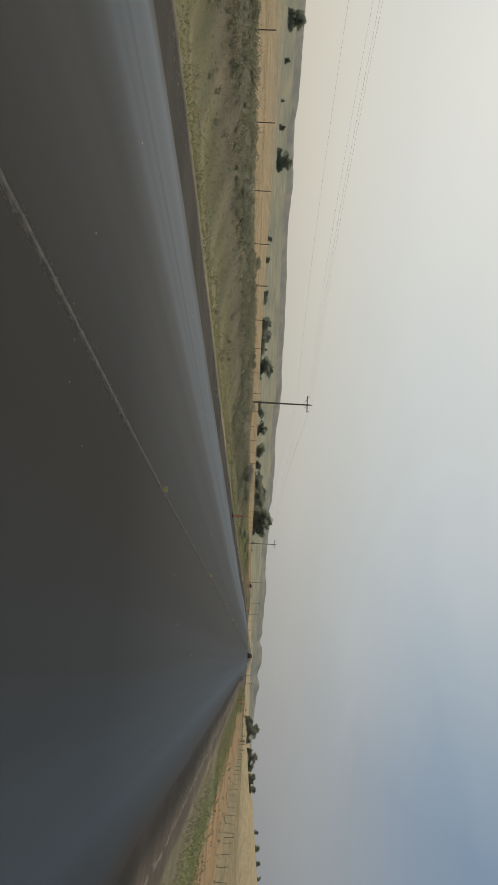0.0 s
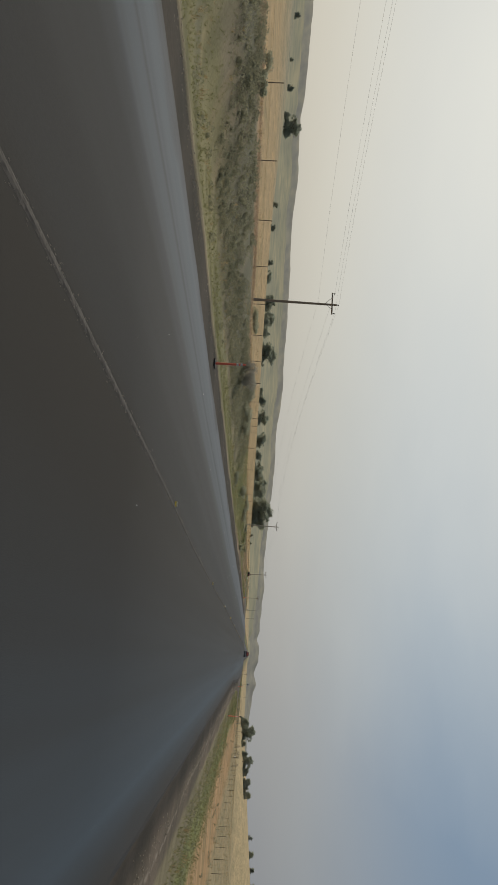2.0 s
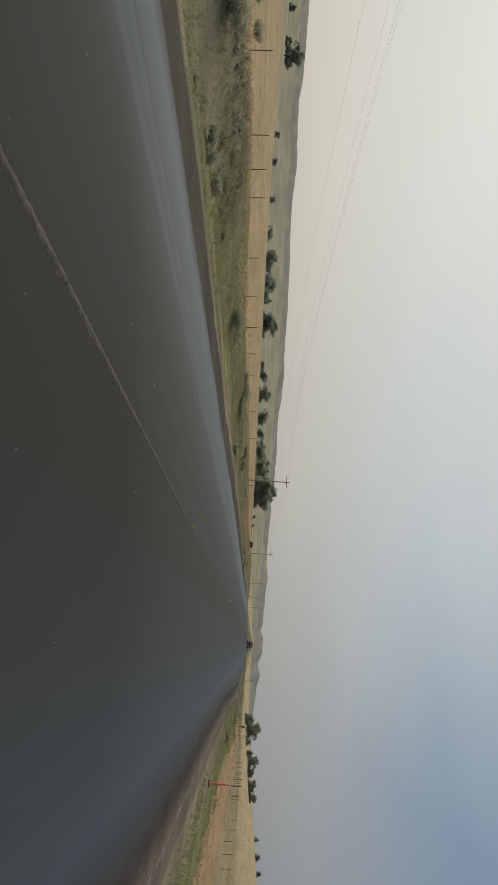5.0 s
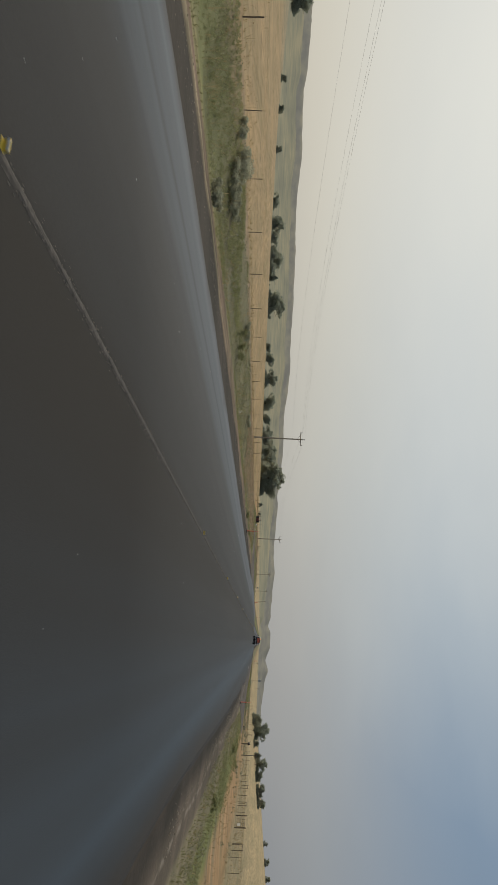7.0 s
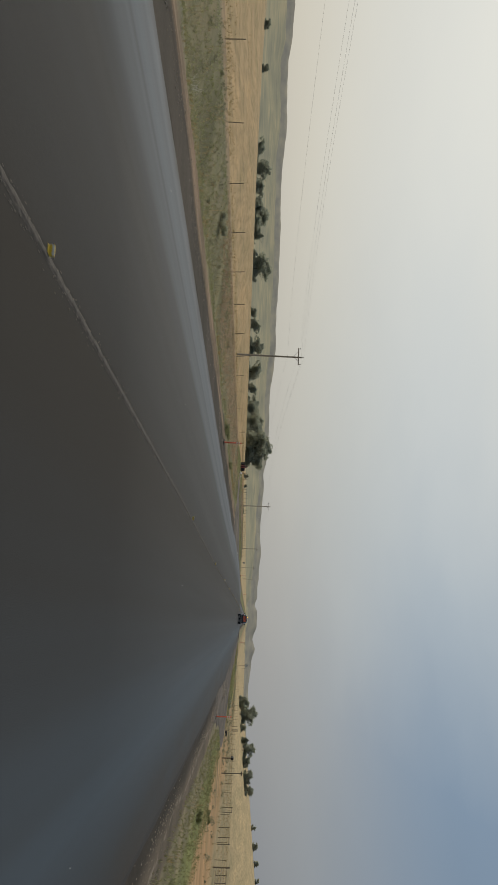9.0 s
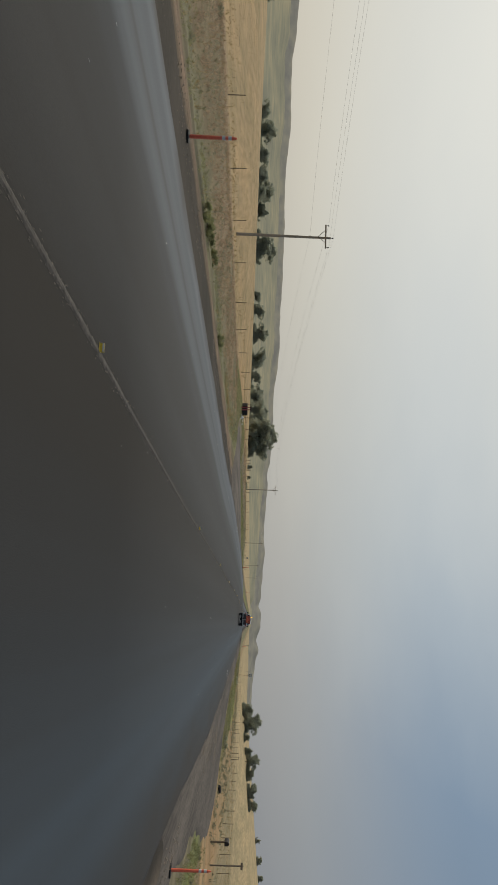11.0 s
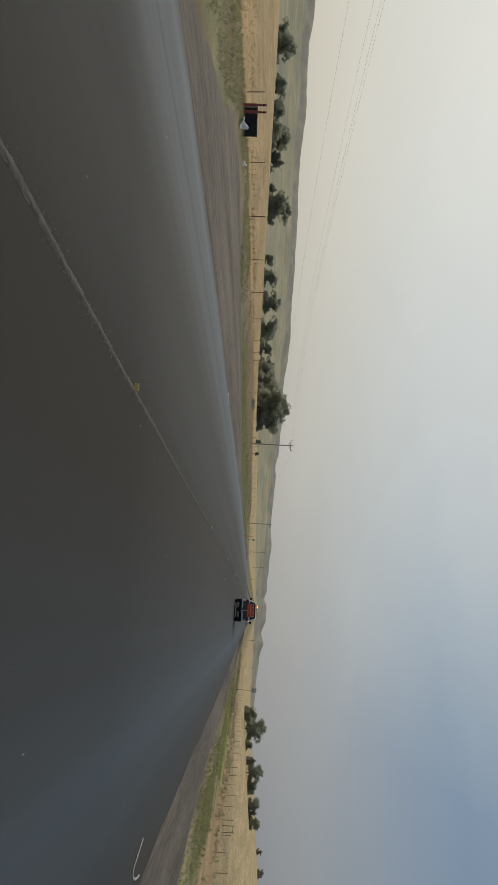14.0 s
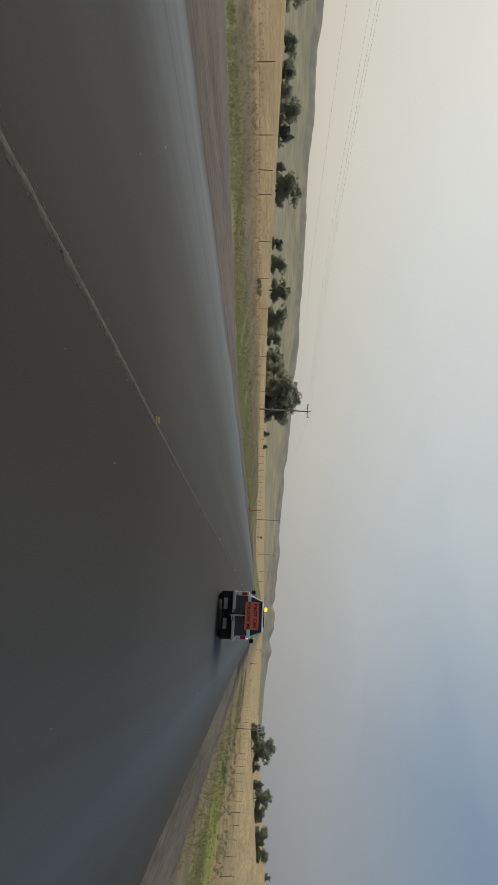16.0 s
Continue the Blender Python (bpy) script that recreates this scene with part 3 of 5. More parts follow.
M_RIDGE = hill_material("hazed_ridge_rock", [(0.38, (0.215, 0.208, 0.188)), (0.5, (0.252, 0.243, 0.208)), (0.62, (0.305, 0.287, 0.228))], (0.4, 2.2, 0), (1.2, 3.0, 25))


# ---- building blocks ----
def part(name, bm, material, parent=None, label=""):
    """One bmesh as one mesh object, under a thing or a part."""
    me = bpy.data.meshes.new(name)
    bm.to_mesh(me)
    bm.free()
    for mm in material if isinstance(material, (list, tuple)) else [material]:
        me.materials.append(mm)
    ob = new(name, me)
    ob.parent = parent
    if label:
        tagged(ob, label)
    return ob


def empty(name, m=None):
    ob = new(name)
    ob.empty_display_size = 0.3
    if m is not None:
        ob.matrix_basis = m
    return ob


def add_box(bm, x0, x1, y0, y1, z0, z1, bevel=0.0, taper=None):
    q = bmesh.ops.create_cube(bm, size=1)["verts"]
    for v in q:
        v.co = ((x0 + x1) / 2 + v.co.x * (x1 - x0), (y0 + y1) / 2 + v.co.y * (y1 - y0), (z0 + z1) / 2 + v.co.z * (z1 - z0))
        if taper and v.co.z > (z0 + z1) / 2:
            v.co.x *= taper
    if bevel:
        edges = list({e for v in q for e in v.link_edges})
        bmesh.ops.bevel(bm, geom=edges, offset=bevel, segments=2, affect="EDGES", profile=0.6)
    return bm


def add_tube(bm, a, b, r0, r1=None, n=8):
    """A tapered round bar from a to b."""
    a, b = Vector(a), Vector(b)
    d = b - a
    q = bmesh.ops.create_cone(bm, cap_ends=True, segments=n, radius1=r0, radius2=r0 if r1 is None else r1, depth=d.length)["verts"]
    m = Matrix.Translation((a + b) / 2) @ d.to_track_quat("Z", "Y").to_matrix().to_4x4()
    bmesh.ops.transform(bm, matrix=m, verts=q)
    return bm


def box_part(name, dims, material, parent, bevel=0.0, label=""):
    return part(name, add_box(bmesh.new(), *dims, bevel=bevel), material, parent, label)


def tube_part(name, a, b, r, material, parent, r1=None, n=8, label=""):
    return part(name, add_tube(bmesh.new(), a, b, r, r1, n), material, parent, label)


def soup(name, verts, faces, material):
    me = bpy.data.meshes.new(name)
    me.from_pydata(verts, [], faces)
    me.materials.append(material)
    me.update()
    return new(name, me)


def smooth(ob):
    for poly in ob.data.polygons:
        poly.use_smooth = True
    return ob


# ---- the lie of the land ----
def step(a, b, v):
    k = np.clip((np.asarray(v, float) - a) / (b - a), 0, 1)
    return k * k * (3 - 2 * k)


def drop(y):
    """The road's grade: level, then falling away into the valley."""
    return np.interp(y, (-100, 245, 330, 440, 520, 900, 5000), (0, 0, -0.5, -2.0, -2.3, -2.6, -2.6))


def right_edge(y):
    """The asphalt's outer edge, flared where the farm entrance joins it."""
    return np.interp(y, (-600, 112, 118, 127, 135, 147, 158, 170, 176, 184, 190, 198, 205, 213, 228, 245, 265, 300, 3000), (5.9, 5.92, 6.1, 6.4, 6.65, 6.95, 7.2, 7.22, 7.45, 7.7, 7.5, 7.52, 7.25, 7.05, 6.95, 6.5, 6.15, 6.0, 6.0))


def left_edge(y):
    """The asphalt's other edge, which wanders, and widens towards the turnout."""
    return np.interp(y, (-20, 12, 20, 38, 46, 58, 80, 98, 106, 118, 145, 165, 178, 186, 196, 205, 215, 225, 250, 300), (-6.2, -6.2, -6.08, -6.0, -5.85, -5.95, -5.85, -6.0, -6.3, -6.42, -6.3, -6.2, -6.42, -6.25, -6.6, -7.05, -7.12, -7.05, -7.0, -6.6))


def seam(y):
    """The joint between the two lanes, laid by hand and not quite straight."""
    return np.interp(y, (4, 8, 13, 32, 40, 46, 60, 68, 98, 130, 140, 160, 168, 175, 190, 200, 215, 226, 237), (0, 0.06, 0.07, 0, 0.02, 0.12, 0.13, 0.06, 0.06, 0.05, 0, 0.15, 0.16, 0.09, 0.06, 0.12, 0.0, -0.05, 0.03))


def rim(y):
    """The low ridge of dirt where the gravel shoulder meets the verge."""
    return np.interp(y, (-20, 10, 22, 30, 60, 98, 105, 120, 135, 168, 181, 186, 300), (-8.5, -8.5, -8.4, -8.1, -8.0, -8.05, -8.5, -8.65, -8.75, -8.45, -8.45, -8.25, -8.4))


def warp(x, y):
    """Places beside the road by their share of the shoulder's and the verge's width."""
    e, r = left_edge(y), rim(y)
    k = np.where(x > e, x - e - 6.42, np.where(x > r, -8.5 + 2.08 * (x - r) / (e - r), -14 + 5.5 * (x + 14) / (r + 14)))
    shifted = x - (right_edge(y) - 5.9) * (1 - step(9, 16, x))
    return np.where((x > -14) & (x < -2), k, np.where(x > 5, shifted, x))


def land(x, y):
    x, y = np.asarray(x, float), np.asarray(y, float)
    fence = np.interp(y, (-60, 50, 65, 72, 95, 110, 121, 131, 141, 156, 195, 205, 214, 222, 233, 252, 330, 460), (1.0, 1.0, 0.78, 0.57, 0.5, 0.18, 0.08, 0.1, 0.1, 0.0, -0.2, -0.25, 0.0, 0.18, 0.2, 0.27, 0.1, -0.3))
    wx = warp(x, y)
    left_near = np.interp(wx, (-60, -31, -22.2, -18, -14, -10.5, -8.95, -8.76, -8.55, -6.4), (0, -0.35, 0, 0, -0.55, -0.32, -0.14, -0.09, -0.125, -0.05))
    left = left_near + fence * step(-14, -21.5, x)
    lift = np.clip(-x - 31, 0, 420)
    left = left + np.interp(lift, (0, 120, 190, 260, 330, 420), (0, 1.2, 2.8, 7.5, 10.5, 13.0)) * (1 - step(290, 450, y)) - 2.6 * step(50, 170, lift) * step(320, 450, y)
    turnout = step(196, 208, y) * (1 - step(238, 262, y)) * (1 - step(15.0, 19.0, -x))
    left = left * (1 - turnout) - 0.1 * turnout
    right = np.interp(x, (5.8, 7.2, 9.5, 14, 24, 45, 60), (-0.05, -0.16, -0.4, -0.85, -1.05, -1.2, -1.2))
    entry = np.interp(x, (5.8, 7.2, 9.5, 12, 16, 24, 45, 60), (-0.05, -0.1, -0.26, -0.43, -0.62, -0.72, -1.0, -1.1))
    right = right + (entry - right) * step(120, 165, y)
    hill = 0.1 * np.clip(x - 30, 0, 330) * step(300, 470, y) * (1 - step(700, 1050, y))
    right = right + hill
    z = np.where(wx < -6.4, left, np.where(x > 5.8, right, -0.3))
    return z + drop(y)


def lay(x, y):
    return float(land(x, y))


def ground():
    xs = np.concatenate([-np.geomspace(4400, 62, 26), np.arange(-56, -30, 4), np.arange(-30, -12, 0.75), np.arange(-12, -6.2, 0.22), [-6.0, -3, 0, 3, 5.6],
                         np.arange(5.8, 12, 0.25), np.arange(12, 30, 0.9), np.arange(30, 60, 4), np.geomspace(62, 4400, 26)])
    ys = np.concatenate([[-600, -200, -90], np.arange(-50, 350, 1.6), np.geomspace(352, 4600, 46)])
    gx, gy = np.meshgrid(xs, ys)
    gz = land(gx, gy)
    rough = np.clip((np.abs(gx) - 8.6) / 6, 0, 1) * np.interp(np.abs(gx), (14, 20, 26, 29), (0.09, 0.05, 0.012, 0.0))
    bumps = np.array([noise.noise((a * 0.45, b * 0.45, 0)) + 0.5 * noise.noise((a * 1.3, b * 1.3, 5)) for a, b in zip(gx.ravel(), gy.ravel())]).reshape(gx.shape)
    ridges = np.array([noise.noise((a * 1.5, b * 0.05, 11)) + 0.6 * noise.noise((a * 3.0, b * 0.09, 14)) for a, b in zip(gx.ravel(), gy.ravel())]).reshape(gx.shape)
    gz = gz + 0.09 * ridges * step(98, 118, gy) * (1 - step(196, 206, gy)) * step(-13.5, -12.0, gx) * (1 - step(-9.0, -8.5, gx))
    edge = (np.abs(gx + 8.2) < 2.0) | (np.abs(gx - 7.8) < 2.0)
    gz = gz + bumps * np.where(edge, 0.035, rough)
    w = len(xs)
    verts = np.stack([gx.ravel(), gy.ravel(), gz.ravel()], 1).tolist()
    faces = [(j * w + i, j * w + i + 1, (j + 1) * w + i + 1, (j + 1) * w + i) for j in range(len(ys) - 1) for i in range(w - 1)]
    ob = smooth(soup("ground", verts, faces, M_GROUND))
    ob.data.attributes.new("across", "FLOAT", "POINT").data.foreach_set("value", warp(gx, gy).ravel())
    return tagged(ob, "dry valley ground with gravel shoulders, green verges and straw fields", "ground", kind="structure")


ground()


# ---- road ----
def road():
    xs = [-6.95, -6.5, -6.42, -5.4, -4.8, -4.6, -4.0, -2.3, -0.09, 0.05, 2.2, 5.0, 5.86, 5.94, 6.35]
    zs = [-0.14, -0.03, 0, 0, 0, 0, 0, 0.002, 0.006, 0.0, 0.0, 0, 0, -0.03, -0.16]
    ys = np.concatenate([[-600, -200], np.arange(-60, 420, 1.0), np.geomspace(422, 3000, 30)])
    verts, faces, across = [], [], []
    for y in ys:
        for i, (x, z) in enumerate(zip(xs, zs)):
            ragged = 0.07 * noise.noise((y * 0.35, i * 7.0, 1.0)) + 0.04 * noise.noise((y * 1.7, i * 5.0, 2.0)) if i in (0, 1, 2, 12, 13, 14) else 0
            if i >= 12:
                ragged += (0.16 * noise.noise((y * 0.5, 3.0, 8.0)) + 0.1 * noise.noise((y * 1.3, 3.0, 9.0))) * float(step(150, 170, y) * (1 - step(215, 245, y)))
            wide = float(right_edge(y)) - 5.86 if i >= 12 else (float(left_edge(y)) + 6.42 if i <= 6 else (float(seam(y)) if i in (8, 9) else 0))
            verts.append((x + ragged + wide, y, z + float(drop(y))))
            across.append(x + ragged)
    w = len(xs)
    for j in range(len(ys) - 1):
        for i in range(w - 1):
            faces.append((j * w + i, j * w + i + 1, (j + 1) * w + i + 1, (j + 1) * w + i))
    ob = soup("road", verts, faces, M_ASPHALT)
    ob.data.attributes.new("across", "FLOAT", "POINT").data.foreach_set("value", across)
    return tagged(ob, "freshly laid dark asphalt road with no painted lines", "road", kind="structure")


road()


def centre_joint():
    """The raised, dusty seam between the two laid lanes."""
    verts, faces = [], []
    ys = np.concatenate([np.arange(-20, 300, 0.11), np.arange(300, 700, 4)])
    for y in ys:
        j = float(seam(y)) + 0.006 * noise.noise((y * 2.3, 0, 0)) + 0.02 * noise.noise((y * 0.2, 3, 0))
        h = 0.012 + 0.005 * noise.noise((y * 3.1, 9, 0))
        w = 0.006 * noise.noise((y * 1.1, 6, 0)) + 0.022 * noise.noise((y * 6.3, 2, 0))
        v = 0.006 * noise.noise((y * 1.3, 16, 0)) + 0.022 * noise.noise((y * 7.1, 12, 0))
        for x, z in ((-0.048 - w, 0.004), (-0.020, h), (0.010, h), (0.038 + v, 0.001)):
            verts.append((x + j, y, z + float(drop(y))))
    for k in range(len(ys) - 1):
        for i in range(3):
            faces.append((k * 4 + i, k * 4 + i + 1, k * 4 + i + 5, k * 4 + i + 4))
    return tagged(soup("road_seam", verts, faces, M_JOINT), "pale gritty seam along the middle of the asphalt", "road seam", kind="structure")


centre_joint()


def driveway(name, inner, outline, label):
    """A low spread of packed gravel with a ragged outer rim, rutted lengthwise."""
    bm = bmesh.new()
    rows = []
    ys = [y for y, _ in outline]
    for y in np.arange(ys[0], ys[-1] + 0.01, 1.0):
        far = float(np.interp(y, ys, [x for _, x in outline])) + 0.4 * noise.noise((y * 0.35, inner, 2)) + 0.2 * noise.noise((y * 1.1, inner, 5))
        row = []
        for k in range(17):
            f = k / 16
            near = inner if inner < 0 else float(right_edge(y)) - 0.35
            x = near + (far - near) * f
            rut = 0.02 * noise.noise((x * 1.3, y * 0.05, 4))
            hx = min(x, -6.5) if x < 0 else max(x, 5.9)
            ends = min(1.0, (y - ys[0]) / 6.0, (ys[-1] - y) / 6.0)
            lift = -0.06 if k == 16 else (-0.1 if k == 0 and x > 0 else -0.05 + (0.105 + rut) * ends)
            row.append(bm.verts.new((x, y, lay(hx, y) + lift)))
        rows.append(row)
    for p, q in zip(rows, rows[1:]):
        for k in range(16):
            bm.faces.new((p[k], p[k + 1], q[k + 1], q[k]))
    bmesh.ops.recalc_face_normals(bm, faces=bm.faces)
    return tagged(smooth(part(name, bm, M_DRIVE)), label, "driveway", kind="structure")


def windrow(name, x_of, y0, y1, wide, size, count, seed, label):
    """Clods and small stones left in broken streaks along the edge of the gravel."""
    r = np.random.RandomState(seed)
    ball = bmesh.new()
    bmesh.ops.create_icosphere(ball, subdivisions=1, radius=1.0)
    bv = np.array([q.co for q in ball.verts])
    bf = np.array([[w.index for w in q.verts] for q in ball.faces])
    ball.free()
    y = r.uniform(y0, y1, count)
    thick = np.array([noise.noise((q * 0.16, seed, 0)) + 0.5 * noise.noise((q * 0.7, seed, 4)) for q in y])
    y = y[thick > r.uniform(-0.35, 0.3, count)]
    off = np.array([min(0.35, wide) * noise.noise((q * 0.11, seed, 7)) for q in y])
    px = (x_of(y) if callable(x_of) else x_of) + off + r.normal(0, wide, len(y))
    px = np.where(px > 0, np.maximum(px, 6.5), np.minimum(px, -7.2))
    s = size * r.uniform(0.3, 1.0, len(y)) ** 1.6
    base = np.c_[px, y, land(px, y) + s * 0.15 + np.where((px > 0) & (y > 160), 0.055, 0.0)]
    verts = (base[:, None, :] + bv[None] * (s[:, None] * np.array([1.0, 1.3, 0.6]))[:, None, :] * r.uniform(0.65, 1.2, (len(y), len(bv), 1))).reshape(-1, 3)
    faces = (np.arange(len(y))[:, None, None] * len(bv) + bf[None]).reshape(-1, 3)
    return tagged(soup(name, verts.tolist(), faces.tolist(), M_STONE), label, "gravel", kind="stuff")


windrow("windrow", lambda y: rim(y) - 0.1, -15, 203, 0.09, 0.02, 9000, 1, "thin line of dirt clods along the verge")
windrow("windrow", lambda y: np.interp(y, (112, 150, 172), (7.3, 8.1, 8.8)), 20, 172, 0.26, 0.026, 8000, 5, "broken streaks of stones along the shoulder")
windrow("windrow", lambda y: np.interp(y, (178, 190, 196), (7.9, 9.0, 10.6)), 178, 196, 0.5, 0.03, 7000, 21, "heap of pale stones along the entrance")
windrow("windrow", lambda y: np.interp(y, (210, 214, 218, 224, 245, 275), (13.2, 11.9, 10.8, 9.8, 8.6, 7.4)), 210, 275, 0.12, 0.028, 2600, 9, "broken streaks of stones beside the gravel")
windrow("windrow", lambda y: rim(y) + 0.55, -15, 200, 0.3, 0.02, 9000, 17, "dark brown clods strewn over the gravel shoulder")
windrow("windrow", -9.6, 100, 200, 0.7, 0.024, 5200, 13, "loose brown dirt clods beside the shoulder")
driveway("driveway_1", -6.9, [(198, -7.8), (204, -9.8), (211, -13.8), (215, -17.2), (219, -17.9), (224, -17.6), (230, -15.4), (239, -12.0), (249, -9.6), (262, -8.6), (285, -8.0)], "packed brown gravel turnout beside the asphalt")
driveway("driveway_2", 5.6, [(164, 8.2), (172, 10.0), (182, 11.6), (189, 14.2), (196, 15.9), (202, 16.0), (207, 15.0), (211, 12.7), (214, 11.8), (218, 10.7), (224, 9.7), (234, 9.2), (245, 8.6), (260, 7.8), (280, 6.8)], "packed brown gravel farm entrance beside the asphalt")


# ---- distance ----
def ridge_angle(az):
    return np.interp(az, (-80, -50, -47, -45.8, -44, -41, -37.9, -35, -34, -28.3, -26.3, -23.8, -21.5, -20.2, -18.5, -17.4, -13.5, -12.4, -11.3, -8.5, -7.1, -5.7, -4.2, -1.9, -1.3, -0.8, 0.5, 1.45, 2.3, 3.3, 4.3, 6.3, 14, 30, 80),
                     (2.6, 2.3, 2.2, 2.0, 2.0, 2.09, 1.85, 1.85, 1.93, 1.9, 1.79, 1.86, 1.7, 1.5, 1.43, 1.5, 1.3, 1.08, 1.14, 0.98, 0.92, 1.08, 0.9, 0.8, 0.58, 0.84, 0.83, 0.47, 0.75, 0.44, 0.34, 0.2, 0.05, 0.2, 0.6))


def range_of_hills(name, radii, shares, material, label, seed, rough, wave, az0=-82.0, az1=82.0):
    """Slopes that climb away from the valley, seen from the middle of the road."""
    az = np.arange(az0, az1, 0.25)
    verts, faces, spread = [], [], []
    for r, sh in zip(radii, shares):
        for a in az:
            q = (math.sin(radians(a)) * r, 110 + math.cos(radians(a)) * r)
            e = ridge_angle(a) * sh - (float(np.interp(a, (-17, -5, 0, 12), (0, 0.25, 0.6, 0.3))) if name == "hills" else 0.0)
            bump = noise.fractal((a * wave, r * 0.0012, seed), 0.75, 2.1, 6)
            spread += [a, sh, 0.0]
            verts.append((q[0], q[1], 1.7 + r * math.tan(radians(e + rough * bump * sh)) - (5 if sh <= 0 else 0)))
    w = len(az)
    for j in range(len(radii) - 1):
        for i in range(w - 1):
            faces.append((j * w + i, (j + 1) * w + i, (j + 1) * w + i + 1, j * w + i + 1))
    ob = smooth(soup(name, verts, faces, material))
    ob.data.attributes.new("spread", "FLOAT_VECTOR", "POINT").data.foreach_set("vector", spread)
    return tagged(ob, label, "hills", kind="structure")


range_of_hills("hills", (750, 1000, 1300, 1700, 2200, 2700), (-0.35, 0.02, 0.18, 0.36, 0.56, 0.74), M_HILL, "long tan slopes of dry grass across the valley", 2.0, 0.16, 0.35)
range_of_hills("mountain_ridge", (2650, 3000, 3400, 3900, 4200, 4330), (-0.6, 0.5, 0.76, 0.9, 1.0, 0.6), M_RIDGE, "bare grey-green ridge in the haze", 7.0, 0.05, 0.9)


# ---- plants that nobody could count ----
def blades(name, pts, size, per, lean, width, material, label, category, seed):
    """Tufts of narrow blades fanned out from each place."""
    rs = np.random.RandomState(seed)
    pts = np.asarray(pts)
    n = len(pts) * per
    base = np.repeat(pts, per, 0) + np.c_[rs.normal(0, 0.07, (n, 2)) * np.repeat(size, per)[:, None] * 2.2, np.zeros(n)]
    ang = rs.uniform(0, 2 * np.pi, n)
    tall = np.repeat(size, per) * rs.uniform(0.55, 1.15, n)
    out = tall * rs.uniform(0.1, lean, n)
    wide = width * rs.uniform(0.6, 1.3, n) * np.repeat(size, per)
    side = np.c_[-np.sin(ang), np.cos(ang), np.zeros(n)] * wide[:, None]
    tip = base + np.c_[np.cos(ang) * out, np.sin(ang) * out, tall]
    mid = base * 0.5 + tip * 0.5 + np.c_[np.zeros((n, 2)), tall * 0.12]
    verts = np.stack([base, mid + side, tip, mid - side], 1).reshape(-1, 3)
    k = np.arange(n) * 4
    return tagged(soup(name, verts.tolist(), np.c_[k, k + 1, k + 2, k + 3].tolist(), material), label, category, kind="stuff")


def leaf_cloud(centres, radii, per, leaf, rs, flat=0.75):
    """Small leaf faces strewn through round clumps."""
    centres, radii = np.asarray(centres), np.asarray(radii)
    n = len(centres) * per
    d = rs.normal(0, 1, (n, 3))
    d /= np.linalg.norm(d, axis=1)[:, None]
    rad = np.repeat(radii, per) * rs.uniform(0.35, 1.0, n) ** 0.6
    c = np.repeat(centres, per, 0) + d * rad[:, None] * [1, 1, flat]
    a = rs.normal(0, 1, (n, 3))
    a /= np.linalg.norm(a, axis=1)[:, None]
    b = np.cross(a, rs.normal(0, 1, (n, 3)))
    b /= np.linalg.norm(b, axis=1)[:, None] + 1e-9
    s = (leaf * rs.uniform(0.6, 1.4, n))[:, None]
    verts = np.stack([c - a * s, c + b * s * 0.55, c + a * s, c - b * s * 0.55], 1).reshape(-1, 3)
    k = np.arange(n) * 4
    return verts.tolist(), np.c_[k, k + 1, k + 2, k + 3].tolist()


rs = np.random.RandomState(11)


def scatter(count, x0, x1, y0, y1, keep=None, power=1.0):
    x = rs.uniform(x0, x1, count)
    y = y0 + (y1 - y0) * rs.uniform(0, 1, count) ** power
    if keep is not None:
        m = keep(x, y)
        x, y = x[m], y[m]
    return np.c_[x, y, land(x, y) - 0.02]


def off_drive(x, y):
    """Clear of the gravel spreads and the scraped strip."""
    left = (x < 0) & (x > -18.2) & (y > 203) & (y < 252) & (x > np.interp(y, (203, 211, 215, 219, 224, 230, 239, 252), (-9.7, -14.0, -17.4, -18.1, -17.8, -15.6, -12.2, -9.5)))
    right = (x > 0) & (y > 130) & (y < 300) & (x < np.interp(y, (130, 143, 154, 172, 182, 189, 196, 202, 207, 211, 214, 218, 224, 234, 245, 300), (7.4, 8.5, 9.2, 10.2, 11.8, 14.4, 16.1, 16.2, 15.2, 12.9, 12.0, 10.9, 9.9, 9.4, 8.8, 7.2)))
    soil = (x > np.interp(y, (96, 104, 113, 125, 135, 160, 185, 204), (-8.8, -10.4, -10.8, -11.7, -11.6, -11.2, -11.0, -11.2))) & (x < 0) & (y > 96) & (y < 206)
    return ~(left | right | soil)


def clumpy(scale, cut, z=0.0):
    def keep(x, y):
        v = np.array([noise.noise((a * scale, b * scale * 0.45, z)) for a, b in zip(x, y)])
        return (v > cut) & off_drive(x, y)
    return keep


def keep_both(*tests):
    def keep(x, y):
        m = tests[0](x, y)
        for q in tests[1:]:
            m = m & q(x, y)
        return m
    return keep


def thin_middle(x, y):
    """The verge is rough and bare between the shrub and the turnout."""
    bare = np.interp(y, (112, 124, 178, 202), (0.0, 0.93, 0.85, 0.0)) * np.interp(x, (-13.0, -11.4), (0.0, 1.0))
    return rs.uniform(0, 1, len(x)) > bare


def soft_edges(x0, x1, wide=1.6):
    """Thins the growth out towards both edges of its strip."""
    def keep(x, y):
        sway = np.array([0.9 * noise.noise((b * 0.21, x0, 3)) for b in y])
        return rs.uniform(0, 1, len(x)) < np.minimum(x + sway - x0, x1 - x - sway) / wide
    return keep


